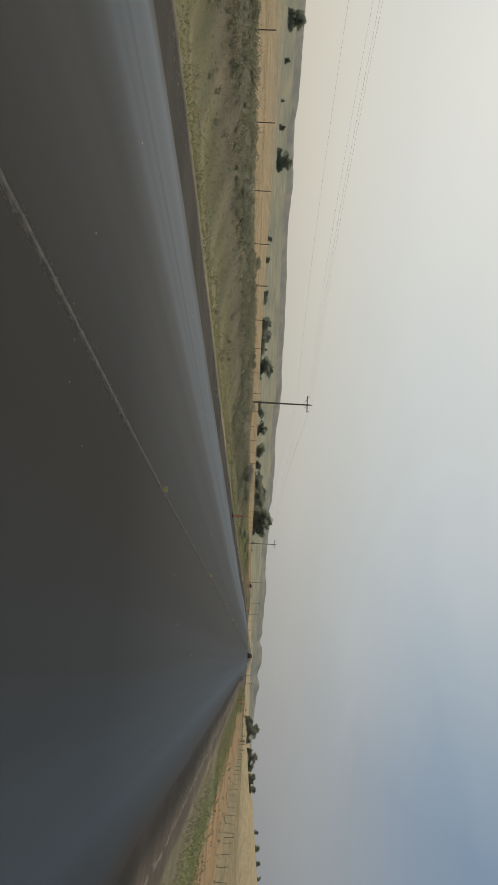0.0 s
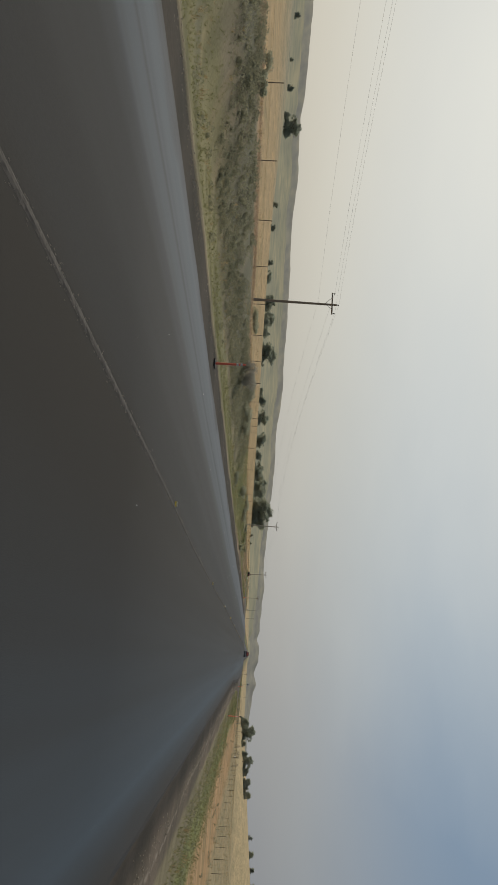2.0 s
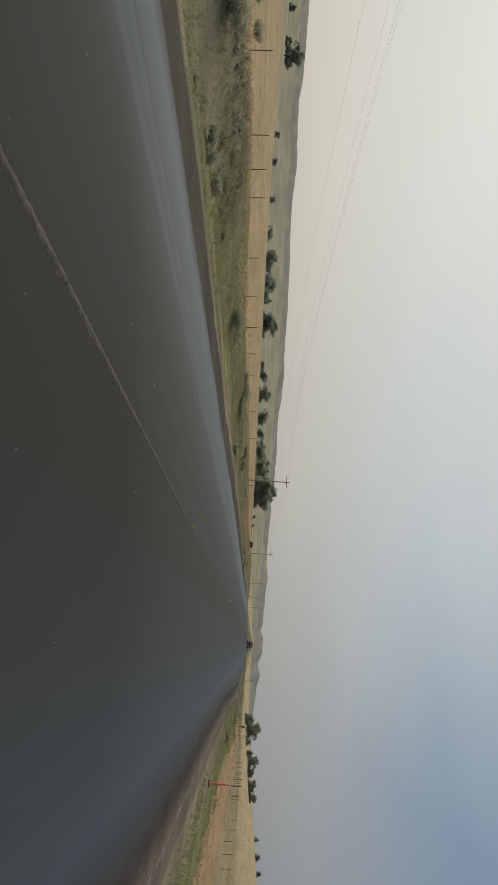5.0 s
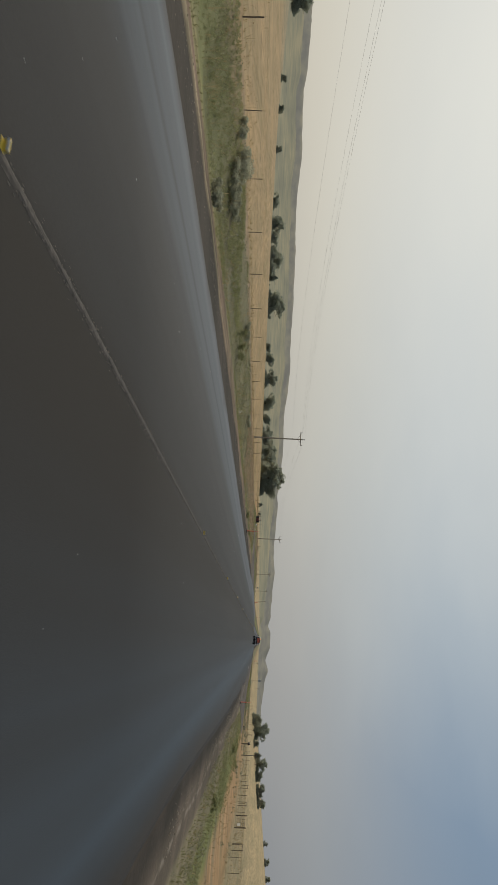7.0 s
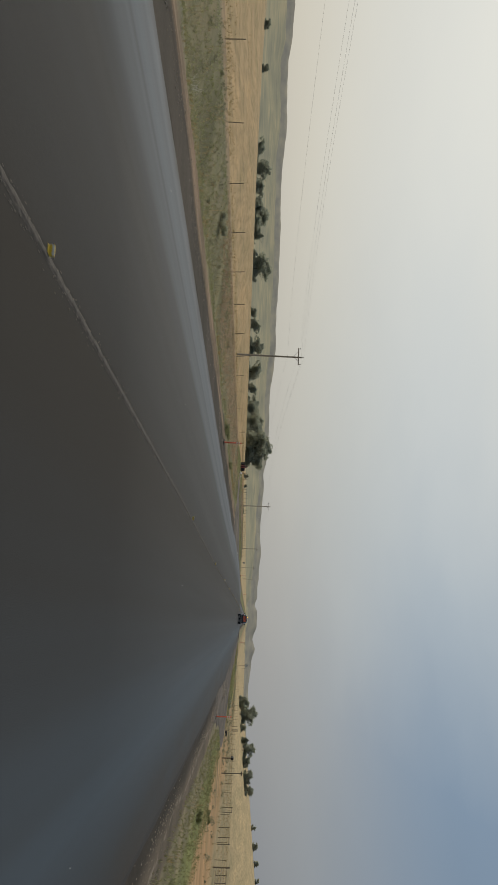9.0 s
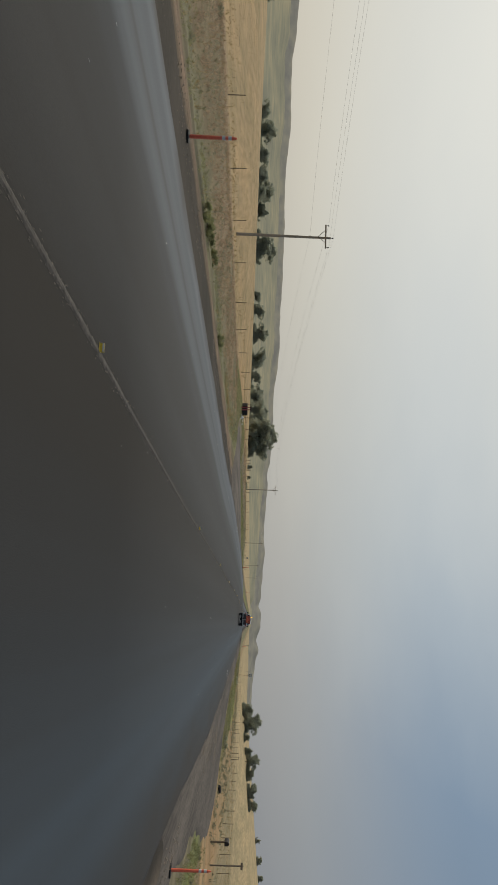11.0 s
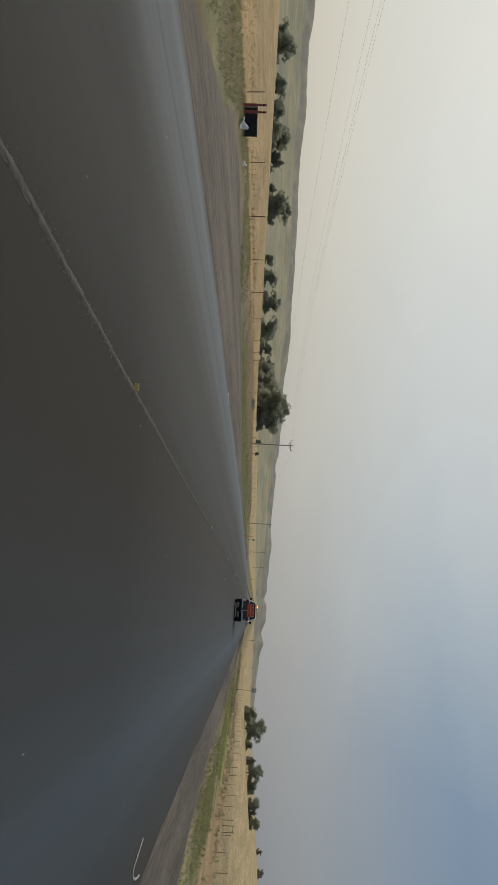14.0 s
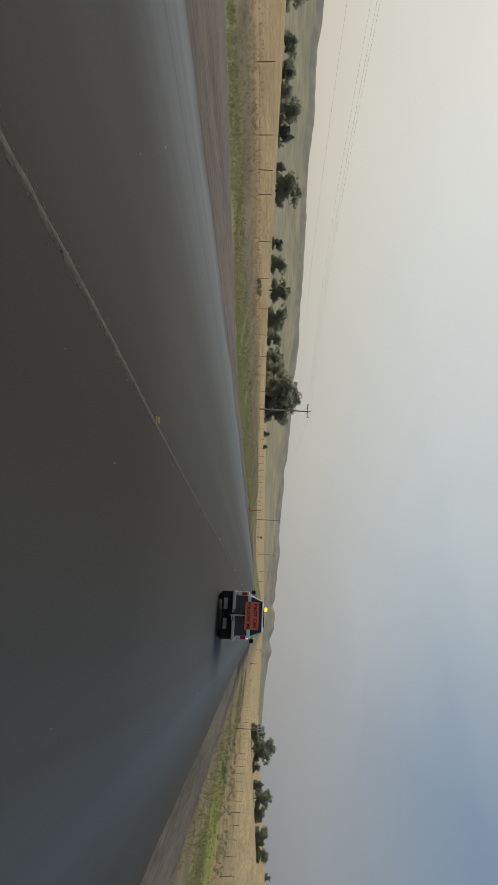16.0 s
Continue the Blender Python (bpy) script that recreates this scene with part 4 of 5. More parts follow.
g1 = np.vstack([scatter(36000, -17.0, -8.9, -10, 330, keep_both(clumpy(0.22, -0.3, 1), thin_middle, soft_edges(-17.8, -8.3, 1.2))), scatter(13000, -17.4, -8.9, -8, 94, keep_both(clumpy(0.5, -0.2, 81), soft_edges(-18.0, -8.4, 1.0)))])
blades("verge_grass", g1, rs.uniform(0.04, 0.11, len(g1)), 6, 1.3, 0.06, M_GRASS, "short green roadside grass on the verge", "grass", 1)
g2 = scatter(36000, 8.4, 15.8, 0, 330, keep_both(clumpy(0.16, -0.2, 4), soft_edges(8.0, 16.2)))
blades("verge_grass", g2, rs.uniform(0.05, 0.16, len(g2)), 6, 1.2, 0.05, M_GRASS, "green grass in the ditch beside the gravel", "grass", 2)
g3 = scatter(14000, -34, -11, -10, 330, clumpy(0.3, 0.0, 7))
blades("dry_grass", g3, rs.uniform(0.08, 0.24, len(g3)), 7, 0.9, 0.04, M_STRAW, "dry straw-coloured grass tufts", "grass", 3)
g4 = scatter(15000, 9, 60, 0, 330, clumpy(0.3, 0.02, 9))
blades("dry_grass", g4, rs.uniform(0.08, 0.26, len(g4)), 7, 0.9, 0.04, M_STRAW, "dry straw-coloured grass tufts", "grass", 4)
g5 = np.vstack([scatter(10000, -22.2, -16.6, -10, 50, keep_both(clumpy(0.18, -0.4, 2), soft_edges(-23.0, -15.8))), scatter(10000, -20.2, -14.4, 46, 96, keep_both(clumpy(0.18, -0.3, 2), soft_edges(-20.8, -13.8))), scatter(20000, -20.6, -12.4, 92, 330, keep_both(clumpy(0.18, -0.3, 2), soft_edges(-21.2, -11.6)))])
blades("weeds", g5, rs.uniform(0.05, 0.14, len(g5)), 8, 1.6, 0.06, M_WEED, "grey-green weeds and thin grass between road and fence", "weeds", 5)
g6 = np.vstack([scatter(7000, -18.8, -11.0, 112, 166, keep_both(clumpy(0.16, -0.15, 15), soft_edges(-19.4, -10.6))), scatter(2600, -14.6, -10.6, 160, 213, keep_both(clumpy(0.3, -0.1, 15), soft_edges(-15.0, -10.2, 1.0)))])
blades("weeds", g6, rs.uniform(0.05, 0.15, len(g6)), 9, 1.8, 0.05, M_LUSH, "tall green weeds in the ditch beside the fence", "weeds", 6)
g7 = scatter(6000, -23.0, -20.0, 44, 104, keep_both(clumpy(0.2, -0.2, 17), soft_edges(-23.8, -19.4)))
blades("dry_brush", g7, rs.uniform(0.08, 0.24, len(g7)), 8, 1.1, 0.035, M_PINK, "pinkish dry brush along the fence", "brush", 7)
g9 = scatter(6000, 9.6, 15.6, 118, 194, keep_both(clumpy(0.16, 0.12, 19), soft_edges(9.2, 15.4)))
blades("weeds", g9, rs.uniform(0.08, 0.26, len(g9)), 12, 1.5, 0.035, M_LUSH, "green weeds in the ditch by the farm entrance", "weeds", 9)
g10 = scatter(3000, -20.4, -14.8, 121.5, 132.5, keep_both(clumpy(0.2, -0.25, 23), soft_edges(-21.0, -14.4, 1.0)))
blades("weeds", g10, rs.uniform(0.08, 0.2, len(g10)), 9, 1.1, 0.05, M_LUSH, "lush dark green weeds filling the ditch", "weeds", 10)
g11 = np.vstack([scatter(4, -13.2, -12.5, 139.3, 140.1), scatter(2, -17.9, -17.6, 138, 138.6)])
blades("dead_stalks", g11, rs.uniform(0.3, 0.5, len(g11)), 6, 1.3, 0.014, M_BLEACHED, "white dead stalks standing in green weeds", "stalks", 11)
g8 = scatter(420, -19.0, -11.0, 100, 190, clumpy(0.15, 0.0, 18))
blades("dead_stalks", g8, rs.uniform(0.5, 0.9, len(g8)), 4, 0.9, 0.008, M_STRAW, "bleached dead stalks leaning over the weeds", "stalks", 8)
g12 = scatter(700, -14.0, -12.0, 150, 204, keep_both(clumpy(0.5, 0.1, 29), soft_edges(-14.4, -11.6, 1.0)))
blades("dry_brush", g12, rs.uniform(0.08, 0.24, len(g12)), 18, 1.5, 0.03, M_STRAW, "pale dry brush in clumps along the scraped strip", "brush", 12)
g13 = scatter(9000, 8.3, 12.0, 0, 190, keep_both(clumpy(0.5, -0.1, 31), soft_edges(8.0, 12.6, 1.2)))
blades("dry_grass", g13, rs.uniform(0.05, 0.15, len(g13)), 6, 1.0, 0.05, M_WEED, "thin grey-green grass beside the gravel shoulder", "grass", 13)
g14 = np.vstack([scatter(3200, -20.6, -16.0, 204, 232, keep_both(clumpy(0.3, -0.35, 37), soft_edges(-21.2, -15.4, 1.0))), scatter(6000, -16.6, -9.4, 234, 300, keep_both(clumpy(0.3, -0.35, 37), soft_edges(-17.2, -8.8, 1.0)))])
blades("verge_grass", g14, rs.uniform(0.06, 0.2, len(g14)), 9, 1.5, 0.05, M_LUSH, "green grass along the back of the gravel turnout", "grass", 14)
g15 = scatter(7000, -20.5, -11.6, 90, 121, keep_both(clumpy(0.2, -0.25, 41), soft_edges(-21.0, -11.0, 1.2)))
blades("weeds", g15, rs.uniform(0.06, 0.17, len(g15)), 12, 1.4, 0.04, M_LUSH, "lush green grass and weeds in the damp swale", "weeds", 15)
g18 = np.vstack([scatter(5200, -20.6, -14.2, 154, 206, keep_both(clumpy(0.25, -0.25, 61), soft_edges(-21.2, -13.6))), scatter(3000, -21.4, -17.0, 230, 300, keep_both(clumpy(0.25, -0.3, 62), soft_edges(-22.0, -16.4)))])
blades("dry_brush", g18, rs.uniform(0.08, 0.22, len(g18)), 8, 1.3, 0.045, M_PINK, "brown dry brush between scraped soil and fence", "brush", 18)
g19 = scatter(2600, 10.8, 15.6, 224, 254, keep_both(clumpy(0.3, -0.2, 71), soft_edges(10.4, 16.0)))
blades("weeds", g19, rs.uniform(0.08, 0.24, len(g19)), 12, 1.5, 0.05, M_LUSH, "dark green weeds below the gravel entrance", "weeds", 19)
g16 = scatter(16, -26.5, -22.6, 233.5, 239)
blades("dry_brush", g16, rs.uniform(0.2, 0.45, len(g16)), 22, 1.0, 0.03, M_PINK, "brown dead brush by the fence", "brush", 16)
sb = np.vstack([scatter(1600, -22.4, -17.2, -10, 48, keep_both(clumpy(0.16, -0.3, 2), soft_edges(-23.0, -16.4))), scatter(1100, -20.0, -14.6, 46, 94, keep_both(clumpy(0.16, -0.15, 2), soft_edges(-20.6, -13.8))), scatter(220, -17, -10.5, -10, 92, clumpy(0.3, 0.0, 2))])
g17 = np.vstack([scatter(26000, -75, -22.5, -10, 330, clumpy(0.12, -0.15, 51)), scatter(14000, 24, 75, 20, 330, clumpy(0.12, -0.15, 52))])
blades("dry_grass", g17, rs.uniform(0.05, 0.14, len(g17)), 4, 1.2, 0.09, M_STRAW, "thin dry grass tufts over the fields", "grass", 17)
sb1 = scatter(260, -19.5, -13, 100, 330, clumpy(0.16, 0.1, 2))
sb3 = np.vstack([scatter(520, 11.5, 23, 0, 330, clumpy(0.12, 0.05, 13)), scatter(380, 17, 24, 198, 310, clumpy(0.14, -0.05, 14)), scatter(120, 10.5, 17, 198, 222, clumpy(0.14, -0.1, 14)), scatter(90, 10, 17, 268, 310, clumpy(0.14, -0.1, 14))])
sage = np.vstack([sb, sb1, sb3])
sz = rs.uniform(0.09, 0.27, len(sage))
v, f = leaf_cloud(sage + np.c_[np.zeros((len(sage), 2)), sz * 0.6], sz, 46, 0.042, rs, 0.8)
tagged(soup("sagebrush", v, f, M_WEED), "grey-green sagebrush between road and fence", "sagebrush", kind="stuff")


# ---- shrubs and trees ----
def shrub(width, height, seed, material, label, leaves=120):
    r = np.random.RandomState(seed)
    top = empty("shrub")
    bm = bmesh.new()
    ends = []
    for _ in range(11):
        a = r.uniform(0, 6.28)
        e = Vector((math.cos(a) * width * r.uniform(0.1, 0.55), math.sin(a) * width * r.uniform(0.1, 0.55), height * r.uniform(0.2, 0.72)))
        add_tube(bm, (0, 0, -0.1), e, 0.012, 0.004, 5)
        ends.append(e)
    part("stem", bm, M_BARK, top)
    v, f = leaf_cloud([tuple(e) for e in ends], [height * r.uniform(0.2, 0.46) for _ in ends], leaves, 0.04, r)
    soup("foliage", v, f, material).parent = top
    return tagged(top, label, "shrub", "shrubs along the fence")


shrubs = [shrub(2.1, 1.5, 1, M_SHRUB, "soft brown-grey leafy shrub on the verge", 420), shrub(1.6, 0.9, 2, M_SAGE, "grey-green shrub beside the fence", 230), shrub(1.1, 0.6, 3, M_SAGE, "low grey-green bush beside the fence"), shrub(0.7, 0.34, 4, M_LUSH, "small low green weed clump on bare soil", 70)]
SHRUBS = [(0, -17.0, 71.6), (1, -19.4, 78.6), (1, -19.2, 80.6), (2, -17.6, 80.0), (1, -17.8, 82.4), (1, -17.2, 84.2), (2, -12.6, 85.4), (2, -13.6, 88.5), (1, -15.6, 103), (2, -16.2, 106), (2, -16.0, 121), (2, -16.4, 118.9), (1, -17.6, 119.8), (2, -16.6, 120.6), (2, -18.6, 121.0), (2, -15.8, 119.8), (2, -18.4, 118.6), (2, -17.4, 136), (2, -10.6, 113), (2, -16.5, 152), (3, -11.4, 171.4), (3, -11.6, 172.6), (3, -11.8, 173.6), (3, -12.3, 176.0), (3, -10.9, 181.5),
          (2, -20.0, 262), (3, 12.0, 158), (3, 15.2, 170), (3, 10.9, 133), (2, 13.6, 216), (2, 12.4, 268), (1, -33.0, 91.3), (2, -34.4, 94.6), (1, -35.6, 97.8), (1, -41, 66), (2, -20.2, 48.6), (1, -37, 102)]
used = set()
for i, (kind, x, y) in enumerate(SHRUBS):
    m = pose(x, y, lay(x, y), 0, 0, i * 67 % 360)
    if kind in used:
        copy_thing(shrubs[kind], m)
    else:
        shrubs[kind].matrix_basis = m
        used.add(kind)


def flowering_weed(x, y, height, seed):
    """Tall leafy stems with small round heads."""
    r = np.random.RandomState(seed)
    top = empty("flowering_weed", pose(x, y, lay(x, y), 0, 0, seed * 50))
    bm, at = bmesh.new(), []
    for k in range(5):
        a = k * 2.4
        e = Vector((math.cos(a) * r.uniform(0.15, 0.45), math.sin(a) * r.uniform(0.15, 0.45), height * r.uniform(0.7, 1.0)))
        add_tube(bm, (e.x * 0.2, e.y * 0.2, -0.05), e, 0.006, 0.003, 5)
        at.append(e)
    part("stem", bm, M_BARK, top)
    leaves = [tuple(e * u) for e in at for u in (0.2, 0.35, 0.5, 0.62)] + [(math.cos(q) * 0.55, math.sin(q) * 0.55, 0.16) for q in np.arange(0, 6.28, 0.7)]
    v, f = leaf_cloud(leaves, [0.17] * len(leaves), 22, 0.04, r)
    soup("foliage", v, f, M_LUSH).parent = top
    for e in at:
        head = part("flower_head", add_tube(bmesh.new(), e, e + Vector((0.0, -0.02, 0.012)), 0.03, 0.027, 10), M_STRAW, top, "small pale ray flower")
        part("disc", add_tube(bmesh.new(), e + Vector((0, -0.02, 0.01)), e + Vector((0.0, -0.03, 0.018)), 0.018, 0.014, 8), M_BARK, head)
    return tagged(top, "leafy green weed with small pale flower heads by the fence", "weed", "flowering weeds in the ditch")


flowering_weed(-15.8, 133.0, 0.95, 2)
flowering_weed(-15.3, 133.9, 0.85, 3)
flowering_weed(-15.1, 134.9, 0.7, 5)


def tree(height, width, seed, leaves=46, per=34, label="", bare=0.25):
    """A tapered trunk with limbs and a crown of many small leaves in uneven clumps."""
    r = np.random.RandomState(seed)
    top = empty("tree")
    bm = bmesh.new()
    knee = Vector((r.normal(0, 0.03) * height, r.normal(0, 0.03) * height, height * 0.3))
    head_at = Vector((r.normal(0, 0.05) * height, r.normal(0, 0.05) * height, height * 0.8))
    add_tube(bm, (0, 0, -0.6), knee, height * 0.032, height * 0.022, 8)
    add_tube(bm, knee, head_at, height * 0.022, height * 0.006, 7)
    part("trunk", bm, M_BARK, top)
    bm = bmesh.new()
    ends = []
    for k in range(10):
        a = k * 2.4 + r.uniform(-0.5, 0.5)
        s = knee.lerp(head_at, r.uniform(0.0, 0.8))
        reach = width * 0.5 * r.uniform(0.45, 0.95)
        e = Vector((s.x + math.cos(a) * reach, s.y + math.sin(a) * reach, min(height * 0.9, s.z + height * r.uniform(-0.05, 0.32))))
        add_tube(bm, s, e, height * 0.011, height * 0.004, 5)
        ends.append(e)
    part("limb", bm, M_BARK, top)
    # uneven lobes round the limbs, filling the crown down to its skirt
    lobes = [(Vector((np.clip(r.normal(0, 0.2), -0.3, 0.3) * width, np.clip(r.normal(0, 0.2), -0.3, 0.3) * width, height * r.uniform(bare + 0.14, 0.84))), width * r.uniform(0.15, 0.25)) for _ in range(13)]
    lobes += [(Vector((math.cos(a) * width * 0.3, math.sin(a) * width * 0.3, height * (bare + 0.16))), width * 0.17) for a in np.arange(0, 6.28, 1.05) + r.uniform(0, 1)]
    lobes.append((Vector((0, 0, height * 0.86)), width * 0.15))
    centres, radii = [], []
    for k in range(leaves):
        c, rad = lobes[k % len(lobes)]
        d = Vector(r.normal(0, 1, 3)).normalized() * rad * r.uniform(0.3, 1.0)
        q = c + Vector((d.x, d.y, d.z * 0.8))
        q.z = max(q.z, height * 0.04)
        centres.append(tuple(q))
        radii.append(width * r.uniform(0.05, 0.095))
    v, f = leaf_cloud(centres, radii, per, height * 0.027, r, 0.85)
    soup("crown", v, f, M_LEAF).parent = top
    return tagged(top, label, "tree", "trees across the valley")


GREEN_TREE = "broad green cottonwood paled for haze, standing in the dry valley"
kinds = [tree(14, 15, 21, 260, 44, GREEN_TREE, 0.06), tree(14, 16, 22, 260, 44, GREEN_TREE, 0.0), tree(14, 22, 23, 300, 50, "low spreading green tree paled for haze, in a row", 0.0), tree(14, 12, 24, 200, 50, GREEN_TREE, 0.0)]
# kind, x, y, height of the top over the road
TREES = [(1, -364, 293, 22.0), (3, -328, 290, 13.0), (3, -314, 305, 10.4), (3, -298, 309, 11.6), (3, -288, 318, 10.0), (0, -293, 332, 17.6), (3, -300, 330, 11.0),
         (1, -216, 304, 5.4), (2, -207, 311, 4.4), (1, -184, 308, 4.4),
         (1, -252, 430, 5.0), (0, -219, 406, 8.4), (1, -239, 445, 5.2), (1, -231, 453, 5.0), (2, -226, 458, 3.6), (1, -268, 515, 9.8), (3, -261, 521, 4.5), (3, -258, 524, 7.0), (3, -264, 558, 3.2), (0, -266, 582, 14.6),
         (1, -234, 592, 3.2), (1, -235, 620, 6.6), (0, -220, 628, 10.4), (1, -189, 606, 8.2), (2, -200, 640, 6.0), (1, -176, 612, 5.0), (0, -165, 616, 7.4), (1, -145, 593, 7.6), (2, -155, 600, 5.2), (1, -152, 622, 11.0), (2, -131, 560, 7.0), (1, -120, 545, 8.2), (0, -101, 513, 15.4), (1, -96, 517, 9.4), (3, -84, 519, 0.8), (3, -78, 521, -0.2), (2, -110, 530, 6.5),
         (0, 53, 512, 9.4), (1, 47, 514, 4.6), (2, 60.5, 516, 3.0), (3, 66.5, 513, 5.0), (0, 71.3, 512, 8.7), (2, 77.5, 513, 5.6), (1, 84, 511, 7.4), (3, 87.5, 512, 6.4), (1, 91, 511, 7.9), (2, 172, 693, 15.0), (1, 186, 700, 16.4), (1, 200, 706, 17.0), (3, 158, 690, 13.9), (1, 215, 712, 18.6)]
first = set()
for i, (k, x, y, peak) in enumerate(TREES):
    s = max(2.5, peak - lay(x, y)) / 14.4
    m = pose(x, y, lay(x, y) - 0.1, 0, 0, i * 83 % 360)
    if k in first:
        t = copy_thing(kinds[k], m)
    else:
        t = kinds[k]
        first.add(k)
        t.matrix_basis = m
    t.scale = (s * 1.12, s * 1.12, s)


# ---- utility line ----
def utility_pole(wood, label):
    top = empty("utility_pole")
    tube_part("pole", (0, 0, -0.6), (0.05, 0, 8.6), 0.145, wood, top, 0.095, 12)
    part("crossarm", add_box(bmesh.new(), -1.2, 1.2, -0.2, -0.09, 8.05, 8.18, 0.012), wood, top)
    for sx in (-1, 1):
        tube_part("brace", (sx * 0.62, -0.17, 8.06), (0.02, -0.12, 7.45), 0.022, M_STEEL, top, n=6)
        ins = part("insulator", add_tube(add_tube(bmesh.new(), (sx * 1.12, -0.145, 8.18), (sx * 1.12, -0.145, 8.30), 0.02, 0.02, 6), (sx * 1.12, -0.145, 8.28), (sx * 1.12, -0.145, 8.42), 0.065, 0.045, 10), M_PORCELAIN, top)
    part("insulator", add_tube(add_tube(bmesh.new(), (0.05, 0, 8.58), (0.05, 0, 8.7), 0.02, 0.02, 6), (0.05, 0, 8.68), (0.05, 0, 8.83), 0.065, 0.045, 10), M_PORCELAIN, top)
    part("bracket", add_tube(bmesh.new(), (0.0, -0.12, 6.7), (0.0, -0.26, 6.7), 0.035, 0.035, 8), M_STEEL, top)
    return tagged(top, label, "utility pole", "poles of the power line")


POLES = [(-31.0, -36.0), (-31.0, 84.6), (-30.9, 202.5), (-32.1, 325.6), (-31.3, 443.6), (-31.3, 562.0), (-31.3, 682.0)]
dark_pole = utility_pole(M_POLE, "dark weathered wooden utility pole with crossarm and insulators")
up = utility_pole(M_PALEPOLE, "silvery grey wooden utility pole with crossarm and insulators")
for i, (x, y) in enumerate(POLES):
    m = pose(x, y, lay(x, y), 0, 1.2 if i in (1, 2) else 0.4, 0)
    if i == 0:
        dark_pole.matrix_basis = m
    elif i == 1:
        copy_thing(dark_pole, m)
    elif i == 2:
        up.matrix_basis = m
    else:
        copy_thing(up, m)


# a second line, far off across the valley
for x, y, peak in ((18.8, 630.5, 0.9), (44.0, 739.2, 1.7), (70.9, 857.2, 0.5), (90.3, 915.3, 1.0)):
    copy_thing(up, pose(x, y, min(peak - 8.6, lay(x, y)), 0, 0, 40))


def power_line(off, sag, radius):
    verts = []
    for (xa, ya), (xb, yb) in zip(POLES, POLES[1:]):
        za, zb = lay(xa, ya) + off[2], lay(xb, yb) + off[2]
        for s in np.linspace(0, 1, 25)[:-1]:
            verts.append((xa + (xb - xa) * s + off[0], ya + (yb - ya) * s + off[1], za + (zb - za) * s - sag * 4 * s * (1 - s)))
    cu = bpy.data.curves.new("power_line", "CURVE")
    cu.dimensions, cu.bevel_depth, cu.bevel_resolution = "3D", radius, 1
    sp = cu.splines.new("POLY")
    sp.points.add(len(verts) - 1)
    for p, q in zip(sp.points, verts):
        p.co = (*q, 1)
    tmp = new("power_line", cu)
    me = bpy.data.meshes.new_from_object(tmp.evaluated_get(bpy.context.evaluated_depsgraph_get()))
    bpy.data.objects.remove(tmp)
    me.materials.append(M_CABLE)
    return tagged(new("power_line", me), "thin grey overhead wire slung from pole to pole", "power line", "wires of the power line")


for off, sag in (((-1.12, -0.145, 8.41), 1.5), ((0.22, 0, 8.82), 1.6), ((1.12, -0.145, 8.41), 1.5), ((0.08, -0.26, 6.7), 1.3)):
    power_line(off, sag, 0.005)


# ---- fences ----
def fence_post(tall, radius, lean):
    bm = add_tube(bmesh.new(), (0, 0, -0.35), (lean, 0, tall), radius, radius * 0.9, 8)
    me = bpy.data.meshes.new("post")
    bm.to_mesh(me)
    bm.free()
    me.materials.append(M_POST)
    return me


def fence(x_of, ys, tall, radius, label, thick_every=0, seed=0):
    top = empty("fence")
    r = random.Random(seed)
    shapes = [fence_post(tall, radius * 0.9, l) for l in (-0.05, 0.0, 0.04)] + [fence_post(tall * 1.05, radius * 1.3, 0.02)]
    tops = []
    for i, y in enumerate(ys):
        x = x_of(y)
        ob = new("post", shapes[3] if thick_every and i % thick_every == 2 else shapes[r.randrange(3)])
        ob.parent = top
        ob.matrix_basis = pose(x, y, lay(x, y), 0, 0, r.uniform(0, 360)) @ pose(0, 0, r.uniform(-0.08, 0.05))
        tops.append((x, y, lay(x, y)))
    for k in range(4):
        bm = bmesh.new()
        hgt = tall * (0.28 + 0.22 * k)
        for a, b in zip(tops, tops[1:]):
            mid = ((a[0] + b[0]) / 2, (a[1] + b[1]) / 2, (a[2] + b[2]) / 2 + hgt - 0.025)
            add_tube(bm, (a[0] + 0.06, a[1], a[2] + hgt), mid, 0.0013, None, 4)
            add_tube(bm, mid, (b[0] + 0.06, b[1], b[2] + hgt), 0.0013, None, 4)
        part("wire", bm, M_WIRE, top)
    return tagged(top, label, "fence")


fence(lambda y: -22.2, [65.4 + 4.98 * k for k in range(-16, 7)] + [97.8, 100.2], 1.0, 0.029, "wire fence on dark weathered wooden posts", 9, 1)
fence(lambda y: -22.2, [131.45 + 5.0 * k for k in range(-5, 6)] + [161.5, 166.6, 171.7, 177.3, 182.7, 187.7, 192.9, 198.9, 204.1, 209.2, 214.3, 219.5, 224.7, 229.9, 235.2, 240.2, 245.1, 249.8, 252.5, 254.8] + [259.8 + 4.95 * k for k in range(46)], 0.88, 0.028, "long wire fence on thin dark posts", 11, 2)
fence(lambda y: 24.2 + 0.4 * math.sin(y * 0.01), [4.9 * k + 2.0 for k in range(4, 37)], 1.12, 0.028, "wire fence on thin dark posts below the road", 8, 3)
fence(lambda y: 24.2 + 0.4 * math.sin(y * 0.01), [192.4 + 4.9 * k for k in range(0, 60)], 1.12, 0.028, "wire fence on thin dark posts past the gate", 7, 4)


